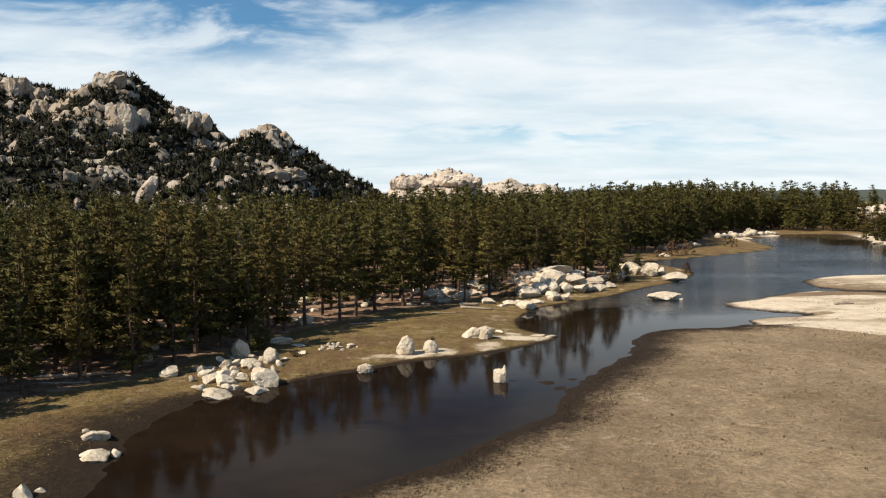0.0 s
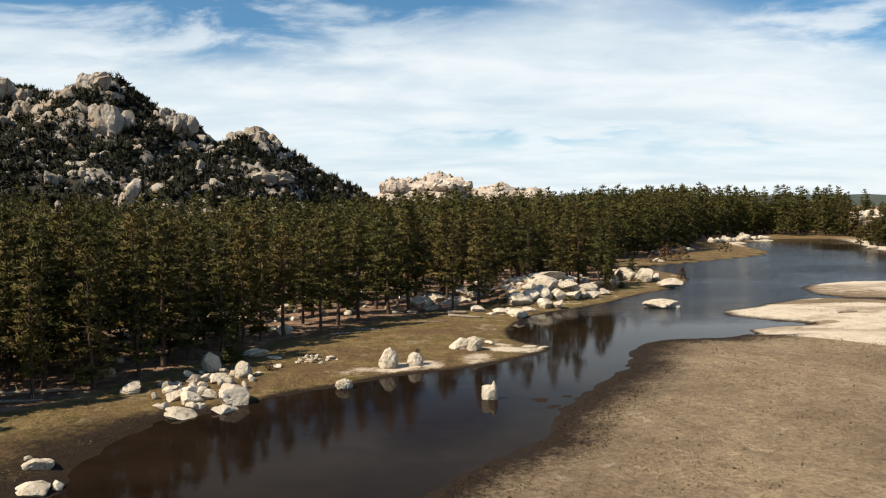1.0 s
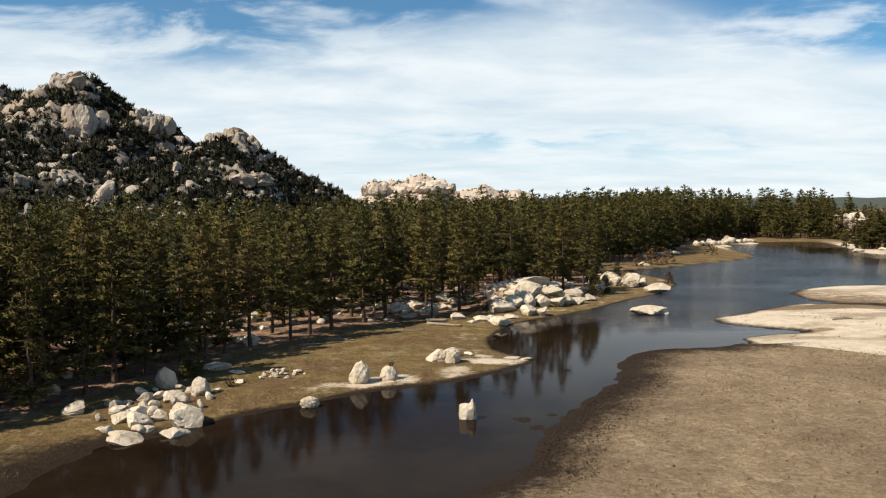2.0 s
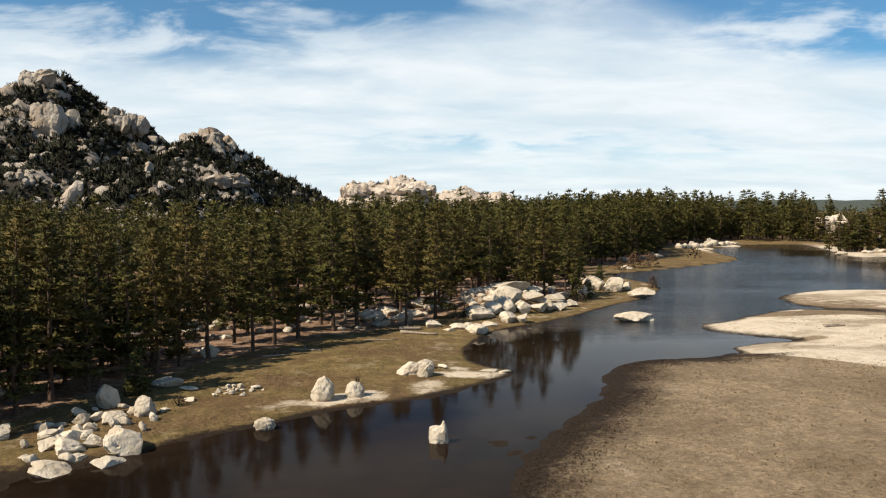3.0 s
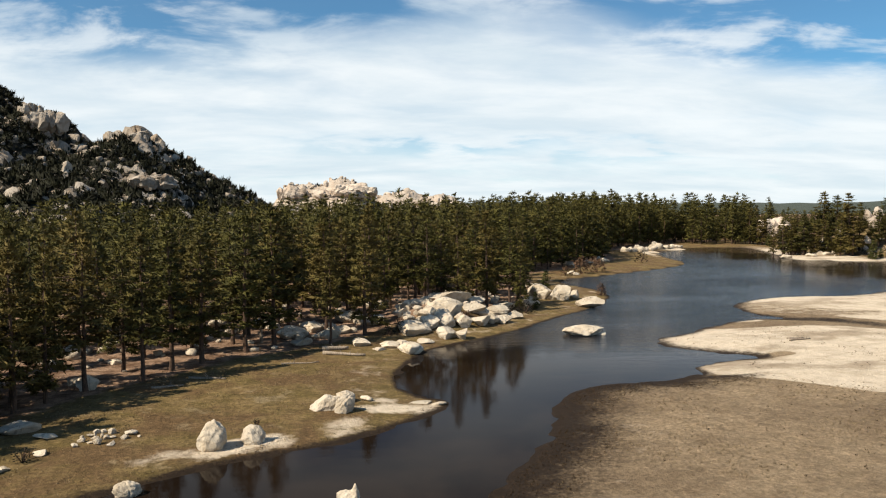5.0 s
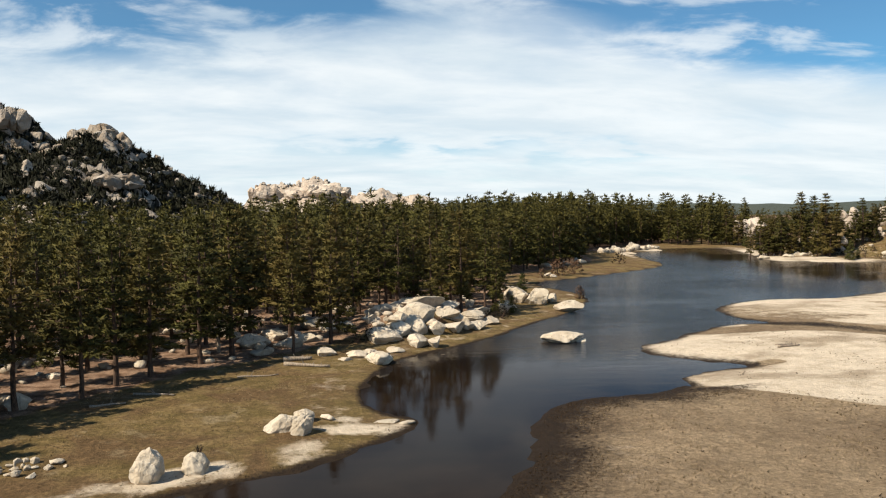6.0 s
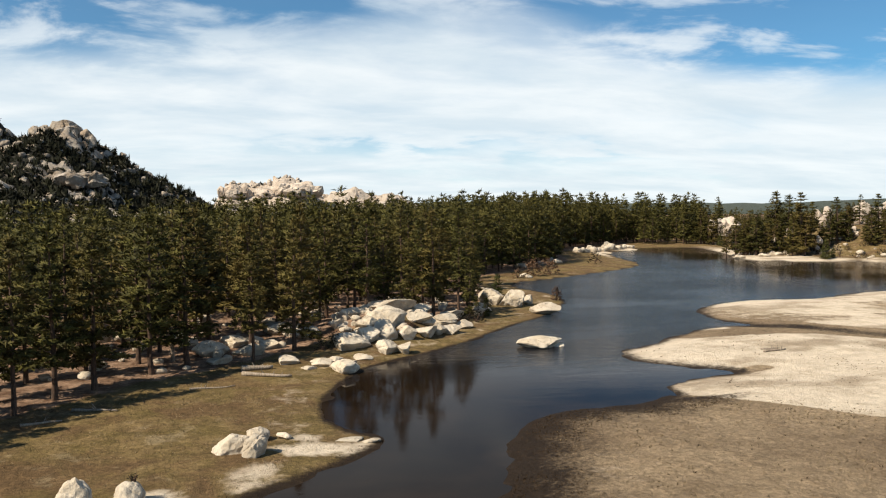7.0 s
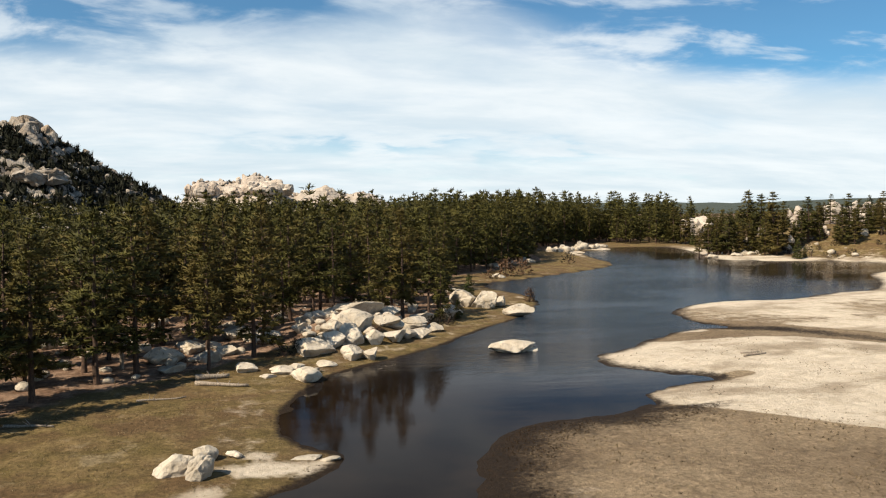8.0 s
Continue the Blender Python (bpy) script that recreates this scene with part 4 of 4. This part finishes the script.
def relief(name, fn, x0, x1, y0, y1, gap, mat, label, rock_mat=None):
    gx, gy = np.arange(x0, x1 + 1e-6, gap), np.arange(y0, y1 + 1e-6, gap)
    x, y = np.meshgrid(gx, gy)
    x, y = x.ravel(), y.ravel()
    i = (np.arange(len(gy) - 1)[:, None] * len(gx) + np.arange(len(gx) - 1)[None]).ravel()
    f = np.stack([i, i + 1, i + len(gx) + 1, i + len(gx)], 1)
    z, rock = fn(x, y)
    me = quads_mesh(name, np.stack([x, y, z], 1), f, mat)
    if rock_mat:
        me.materials.append(rock_mat)
        me.polygons.foreach_set("material_index", (rock[f].mean(1) > 0.5).astype(np.int32))
    else:
        me.polygons.foreach_set("use_smooth", [True] * len(me.polygons))
    me.update()
    return tagged(new(name, me), label, "hill", kind="structure")


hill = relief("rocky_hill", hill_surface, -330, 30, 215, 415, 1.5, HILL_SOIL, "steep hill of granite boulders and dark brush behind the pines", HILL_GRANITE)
ridge = relief("rocky_ridge", ridge_surface, -62, 100, 400, 470, 1.5, HILL_SOIL, "low ridge of pale pinkish granite beyond the forest", RIDGE_GRANITE)
bank = relief("rocky_bank", plain_bank, 176, 330, 240, 345, 3, BANK_SOIL, "rocky rise with pale boulders behind the eastern shore")

ROCK_ARRAYS = {}


def rock_array(k):
    if k not in ROCK_ARRAYS:
        me = boulder_mesh(80 + k, 2, HILL_GRANITE, 8, 0.2)
        v = np.empty(len(me.vertices) * 3)
        me.vertices.foreach_get("co", v)
        f = np.array([tuple(p.vertices) for p in me.polygons])
        ROCK_ARRAYS[k] = (v.reshape(-1, 3), f)
        bpy.data.meshes.remove(me)
    return ROCK_ARRAYS[k]


stone_rng = random.Random(15)
stone_z = ground_z([r[0] for r in far_stones], [r[1] for r in far_stones])
stone_rows = [(stone_rng.randrange(5), x, y, z - 0.06, w, h, stone_rng.uniform(0, 6.28)) for (x, y, w, h), z in zip(far_stones, stone_z)]
stone_mesh = quads_mesh("scattered_stones", *join_shapes([rock_array(k) for k in range(5)], stone_rows), GRANITE)
tagged(new("scattered_stones", stone_mesh), "pale granite stones scattered through the forest and along far shores", "stones", kind="stuff")


def dress(host, fn, spots_fn, n_big, n_small, big, small, rock_mats, rock_meshes, n_brush, brush_size, seed):
    """Boulders and brush on a rise: the larger ones as parts, the rest as one mass."""
    rng = random.Random(seed)
    for k in range(n_big):
        x, y = spots_fn(rng)
        w = big[0] + (big[1] - big[0]) * rng.random() ** 2.2
        ob = part("boulder", rng.choice(rock_meshes), host)
        ob.matrix_basis = pose(x, y, float(fn(x, y)) + 0.05 * w, rng.uniform(-20, 20), rng.uniform(-20, 20), rng.uniform(0, 360)) @ Matrix.Diagonal((w, w * rng.uniform(0.7, 1.1), w * rng.uniform(0.6, 1.25), 1))
    rows = []
    for k in range(n_small):
        x, y = spots_fn(rng)
        w = rng.uniform(*small)
        rows.append((rng.randrange(5), x, y, float(fn(x, y)) + 0.1 * w, w, w * rng.uniform(0.5, 1.1), rng.uniform(0, 6.28)))
    if rows:
        v, f = join_shapes([rock_array(k) for k in range(5)], rows)
        me = quads_mesh("rubble", v, f, rock_mats)
        me.polygons.foreach_set("use_smooth", [True] * len(me.polygons))
        tagged(part("rubble", me, host), kind="stuff")
    bushes, facing = [], []
    for k in range(4):
        v, f, nn, r = [], [], [], random.Random(seed + k)
        for j in range(12):
            a, e = r.uniform(0, 6.28), r.uniform(-0.1, 1.4)
            o = Vector((math.cos(a) * math.cos(e), math.sin(a) * math.cos(e), math.sin(e)))
            tuft(v, f, nn, o * r.uniform(0.3, 0.6), o, o, 0.30, 5, r)
        bushes.append((np.array([tuple(p) for p in v]), np.array(f)))
        facing.append(np.array([tuple(p) for p in nn]))
    rows = []
    for k in range(n_brush):
        x, y = spots_fn(rng)
        w = rng.uniform(*brush_size)
        rows.append((rng.randrange(4), x, y, float(fn(x, y)), w, w * rng.uniform(0.8, 1.5), rng.uniform(0, 6.28)))
    if rows:
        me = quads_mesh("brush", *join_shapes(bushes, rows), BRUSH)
        turn_normals(me, facing, rows)
        tagged(part("brush", me, host), kind="stuff")


def hill_spot(rng):
    while True:
        x, y = rng.uniform(-330, 5), rng.uniform(225, 400)
        if x > -0.72 * y - 10:
            return x, y


def ridge_spot(rng):
    return rng.uniform(-36, 80), rng.uniform(405, 455)


def bank_spot(rng):
    return rng.gauss(232, 22), rng.gauss(285, 16)


RIDGE_ROCKS = [boulder_mesh(70 + k, 3, RIDGE_GRANITE, 14, 0.2, cut=(0.5, 0.85), flat=True) for k in range(8)]


def cliff(host, meshes, x, y, z, w, h, n, seed):
    """A crag: broken blocks packed and stacked together."""
    rng = random.Random(seed)
    for k in range(n):
        a, r = rng.uniform(0, 6.28), 0.42 * rng.random() ** 0.5
        bw = w * rng.uniform(0.24, 0.52) * (1.3 if n < 5 else 1)
        bh = min(h * rng.uniform(0.6, 1.05) * (1 - 0.5 * r), 1.25 * bw)
        up = (h * (1.0 - 0.4 * r) - bh) * rng.random() if h > bh else 0.0
        ob = part("boulder", rng.choice(meshes), host)
        ob.matrix_basis = pose(x + w * r * math.cos(a), y + 0.6 * w * r * math.sin(a), z + max(up, 0.0), rng.uniform(-8, 8), rng.uniform(-12, 12), rng.uniform(0, 360)) @ Matrix.Diagonal((bw, bw * 0.85, bh, 1))


for k, row in enumerate(CRAGS):
    cliff(hill, HILL_ROCKS, *row[:5], round(row[5] * 1.6), 400 + k)
leaning = part("boulder", boulder_mesh(77, 3, RIDGE_GRANITE, 5, 0.2), hill, "pale leaning granite slab above the trees")
leaning.matrix_basis = pose(-112.5, 276, 16.5, 0, 30, 0) @ Matrix.Diagonal((5.6, 4.0, 10.5, 1))
dress(hill, hill_z, hill_spot, 210, 1350, (2.2, 5.5), (0.9, 2.5), HILL_GRANITE, HILL_ROCKS, 4500, (2.5, 4.9), 7)
for k, row in enumerate(RIDGE_CRAGS):
    cliff(ridge, RIDGE_ROCKS, *row, 440 + k)
dress(ridge, ridge_z, ridge_spot, 150, 620, (1.6, 4.2), (0.8, 2.4), RIDGE_GRANITE, RIDGE_ROCKS, 90, (1.5, 3.0), 8)
for k, row in enumerate([(192, 285, 7.6, 7.1, 10.1, 10), (209, 285, 8.5, 9.1, 10.5, 16), (188, 263, 5.9, 4.4, 3.7, 5), (212, 269, 3.4, 7.7, 12.1, 12), (166, 251, 0.5, 3.0, 7.8, 4), (160, 263, 0.1, 6.7, 7.2, 7), (218, 270, 8.3, 7.2, 8.4, 8), (185, 338, 3.8, 16.6, 8.8, 10), (222, 280, 7, 14, 8, 10)]):
    cliff(bank, RIDGE_ROCKS, *row, 460 + k)
dress(bank, bank_z, bank_spot, 70, 160, (1.5, 5.0), (0.6, 1.8), RIDGE_GRANITE, RIDGE_ROCKS, 110, (1.0, 2.2), 9)

# far wooded hills on the horizon
far_v, far_f = [], []
for k in range(121):
    a = radians(-75 + k * 1.25)
    h = 33 + 4 * math.sin(k * 0.21) + 2 * math.sin(k * 0.55 + 1) + 1.2 * math.sin(k * 2.9)
    for r, z in ((1500, -8), (1950, h * 0.75), (2200, h), (2700, -10)):
        far_v.append((math.sin(a) * r, math.cos(a) * r, z))
for k in range(120):
    for j in range(3):
        i = k * 4 + j
        far_f.append((i, i + 4, i + 5, i + 1))
tagged(new("backdrop", mesh_of("backdrop", far_v, far_f, FAR_WOODS, True)), "far dark wooded hills along the horizon", "hills", kind="structure")


# ---- grass and reeds ----
def sprigs(name, spots, size, mat, label, category):
    """Small tufts of upright blades, one mass."""
    shapes, facing = [], []
    for k in range(6):
        r, v, f, nn = random.Random(900 + k), [], [], []
        for j in range(5):
            a = r.uniform(0, 6.28)
            d = Vector((math.cos(a) * 0.5, math.sin(a) * 0.5, r.uniform(0.5, 1.0)))
            o = Vector((r.gauss(0, 0.22), r.gauss(0, 0.22), -0.05))
            side = d.cross(Vector((r.uniform(-1, 1), r.uniform(-1, 1), 0.2))).normalized() * 0.13
            i = len(v)
            v.extend((o - side, o + side, o + d))
            nn.extend([Vector((d.x, d.y, 1.2)).normalized()] * 3)
            f.append((i, i + 1, i + 2))
        shapes.append((np.array([tuple(p) for p in v]), np.array(f)))
        facing.append(np.array([tuple(p) for p in nn]))
    rng = random.Random(31)
    z = ground_z(spots[:, 0], spots[:, 1])
    rows = []
    for (x, y), h in zip(spots, z):
        w = rng.uniform(*size)
        rows.append((rng.randrange(6), x, y, max(h, -0.05), w, w * rng.uniform(0.6, 1.2), rng.uniform(0, 6.28)))
    me = quads_mesh(name, *join_shapes(shapes, rows), mat)
    turn_normals(me, facing, rows)
    tagged(new(name, me), label, category, kind="stuff")


grass_rng = np.random.default_rng(12)
gx, gy = grass_rng.uniform(-30, 70, 200000), grass_rng.uniform(34, 125, 200000)
gd, gf = lake_distance(gx, gy), forest_depth(gx, gy)
patchy = wave(gx, gy, 2.3, 1.0) + 0.7 * wave(gx, gy, 0.8, 2.0) + grass_rng.normal(0, 0.5, 200000)
east_side = gx - 0.62 * (gy - 90) > 19
meadow = east_side & (gd > 2.5) & (gy < 92 - 0.3 * (gx - 40)) & (patchy > 0.35)
bank_grass = ~east_side & (gd > 0.8) & (gf < 3) & (patchy > 0.5)
reeds = east_side & (gd > 0.4) & (gd < 4.5) & (gy < 94) & (patchy > -0.5)
west_reeds = ~east_side & (gd > 0.1) & (gd < 1.2) & (patchy > 0.2)
pick = lambda m, n: np.stack([gx[m], gy[m]], 1)[:n]
sprigs("dry_grass", np.concatenate([pick(meadow, 9000), pick(bank_grass, 3500)]), (0.06, 0.16), DRY_GRASS, "short tufts of dry straw-coloured grass on the meadow", "grass")
specks = east_side & (gd > 7) & (gy < 92 - 0.3 * (gx - 40))
sprigs("weed_tufts", pick(specks, 620), (0.09, 0.22), REED, "sparse dark weeds dotted over the dry meadow", "weeds")
bars = east_side & (gd > 2.0) & (gx > 40) & (gy > 80) & (patchy > 0.9)
sprigs("bar_weeds", pick(bars, 420), (0.08, 0.20), REED, "sparse dry brown weeds dotted over the sand bars", "weeds")
sprigs("wet_reeds", np.concatenate([pick(reeds, 9000), pick(west_reeds, 700)]), (0.06, 0.13), REED, "dark brown dead reeds along the muddy edge", "reeds")


# ---- logs, dead wood and shrubs ----
def fallen_log(x0, y0, x1, y1, r, label):
    rng = random.Random(int(x0 * 10 + y0))
    a, b = Vector((x0, y0, float(ground_z(x0, y0)) + r * 0.8)), Vector((x1, y1, float(ground_z(x1, y1)) + r * 0.7))
    root = tagged(new("fallen_log"), label, "log", "fallen logs")
    v, f = [], []
    side = (b - a).cross(Vector((0, 0, 1))).normalized()
    for k in range(7):
        p = a.lerp(b, k / 6) + Vector((rng.gauss(0, 0.04), rng.gauss(0, 0.04), rng.gauss(0, 0.02)))
        for j in range(8):
            t = math.pi * j / 4
            v.append(p + (side * math.cos(t) + Vector((0, 0, math.sin(t)))) * r * (1 - 0.08 * k))
            if k:
                i, q = 8 * k + j, 8 * k + (j + 1) % 8
                f.append((i - 8, q - 8, q, i))
    f.append(tuple(range(7, -1, -1)))
    f.append(tuple(range(48, 56)))
    part("trunk", mesh_of("trunk", v, f, GREY_WOOD, True), root)
    for k in range(3):
        v, f = [], []
        p = a.lerp(b, rng.uniform(0.25, 0.9))
        d = Vector((rng.gauss(0, 0.5), rng.gauss(0, 0.5), 0.8)).normalized()
        tube(v, f, p, p + d * rng.uniform(0.3, 0.8), r * 0.3, r * 0.1, 5)
        part("branch", mesh_of("branch", v, f, GREY_WOOD, True), root)


for row in [(1.9, 109.2, 6.4, 107.7, 0.22), (1.7, 111.0, 4.6, 111.4, 0.30), (18.4, 113.9, 20.8, 116.0, 0.12), (-36.1, 67.0, -29.8, 68.6, 0.17), (-31.0, 72.2, -28.0, 73.3, 0.14),
            (-34.5, 64.8, -30.5, 65.6, 0.12), (-9.8, 98.6, -6.4, 98.0, 0.13), (-12, 94.5, -9.6, 95.6, 0.12), (-2, 104.2, 1.6, 104.8, 0.10)]:
    fallen_log(*row, "weathered grey pine log lying at the forest edge")
fallen_log(55.0, 109.3, 58.0, 110.0, 0.14, "brown driftwood log half buried in a sand bar")
fallen_log(55.6, 110.6, 57.8, 110.9, 0.10, "brown driftwood log half buried in a sand bar")


def dead_tree(x, y, h, seed):
    rng = random.Random(seed)
    root = tagged(new("dead_tree"), "bare grey dead pine with broken limbs", "dead tree")
    root.location = (x, y, float(ground_z(x, y)) - 0.1)
    v, f, prev = [], [], Vector((0, 0, 0))
    spine = [prev]
    for k in range(1, 9):
        p = Vector((rng.gauss(0, 0.07) * k, rng.gauss(0, 0.07) * k, h * k / 8))
        tube(v, f, prev, p, 0.2 * (1 - 0.11 * (k - 1)), 0.2 * (1 - 0.11 * k), 7)
        prev = p
        spine.append(p)
    part("trunk", mesh_of("trunk", v, f, GREY_WOOD, True), root)
    for k in range(16):
        v, f = [], []
        i = rng.randrange(2, 8)
        p, a = spine[i].lerp(spine[i + 1] if i < 8 else spine[i], rng.random()), rng.uniform(0, 6.28)
        d = Vector((math.cos(a), math.sin(a), rng.uniform(-0.1, 0.5)))
        q = p + d * rng.uniform(0.8, 2.6) * (1.1 - i / 10)
        tube(v, f, p, q, 0.05, 0.025, 5)
        tube(v, f, q, q + Vector((d.x + rng.gauss(0, 0.4), d.y + rng.gauss(0, 0.4), 0.3)) * 0.7, 0.025, 0.008, 4)
        part("limb", mesh_of("limb", v, f, GREY_WOOD, True), root)


dead_tree(-23.2, 88.5, 12.5, 5)
dead_tree(-5.5, 117.0, 10.0, 6)
put_pine(63.6, 254, 20.5)


def shrub(name, x, y, w, h, mat, label, seed, density=60):
    rng = random.Random(seed)
    root = tagged(new(name), label, "shrub")
    root.location = (x, y, float(ground_z(x, y)))
    v, f = [], []
    cv, cf, cn = [], [], []
    for k in range(9):
        a = rng.uniform(0, 6.28)
        tip = Vector((math.cos(a) * w * rng.uniform(0.15, 0.5), math.sin(a) * w * rng.uniform(0.15, 0.5), h * rng.uniform(0.6, 1.0)))
        tube(v, f, Vector((0, 0, -0.1)), tip, 0.05, 0.012, 5)
    for k in range(density):
        a, e = rng.uniform(0, 6.28), rng.uniform(0.05, 1.4)
        o = Vector((math.cos(a) * math.cos(e), math.sin(a) * math.cos(e), math.sin(e)))
        r = rng.uniform(0.55, 1.0)
        tuft(cv, cf, cn, Vector((o.x * w * 0.5 * r, o.y * w * 0.5 * r, o.z * h * r)), o, o, min(w, h) * 0.085, 9, rng)
    part("stems", mesh_of("stems", v, f, BARK, True), root)
    part("foliage", leafy_mesh("foliage", cv, cf, cn, mat), root)
    return root


for k, (x, y, w, h) in enumerate([(59, 205, 5.0, 4.2), (64, 208, 5.5, 4.0), (54, 200.5, 3.0, 2.2), (49.5, 160.5, 2.2, 2.4), (150, 262, 4.5, 3.2), (146.5, 262, 4, 2.5), (20.0, 127.2, 2.0, 1.4)]):
    shrub("bare_shrub", x, y, w, h, TWIGS, "leafless reddish-brown shrub on the lake shore", 600 + k, 90)
for k, (x, y, w, h) in enumerate([(86, 236, 4.5, 3.4), (11.0, 121.5, 2.6, 1.7), (9.5, 119.8, 2.0, 1.2), (30.5, 138, 3.4, 1.8), (-14.9, 76.0, 1.6, 0.9), (28.0, 136, 2.6, 1.5), (158, 256, 2.4, 1.8)]):
    shrub("shrub", x, y, w, h, BRUSH, "low dark green shrub among granite boulders", 620 + k)
slope_rng = random.Random(77)
for k in range(36):
    x, y = slope_rng.uniform(160, 216), slope_rng.uniform(234, 270)
    if float(lake_distance(x, y)) > 9:
        shrub("shrub", x, y, slope_rng.uniform(1.8, 4.5), slope_rng.uniform(1.0, 2.6), BRUSH, "low dark green shrub on the dry eastern slope", 660 + k, 40)
tip = shrub("shrub", -1.15, 79.0, 0.75, 0.55, BRUSH, "small dark shrub growing on top of a boulder", 700, 40)
tip.location.z = 1.28
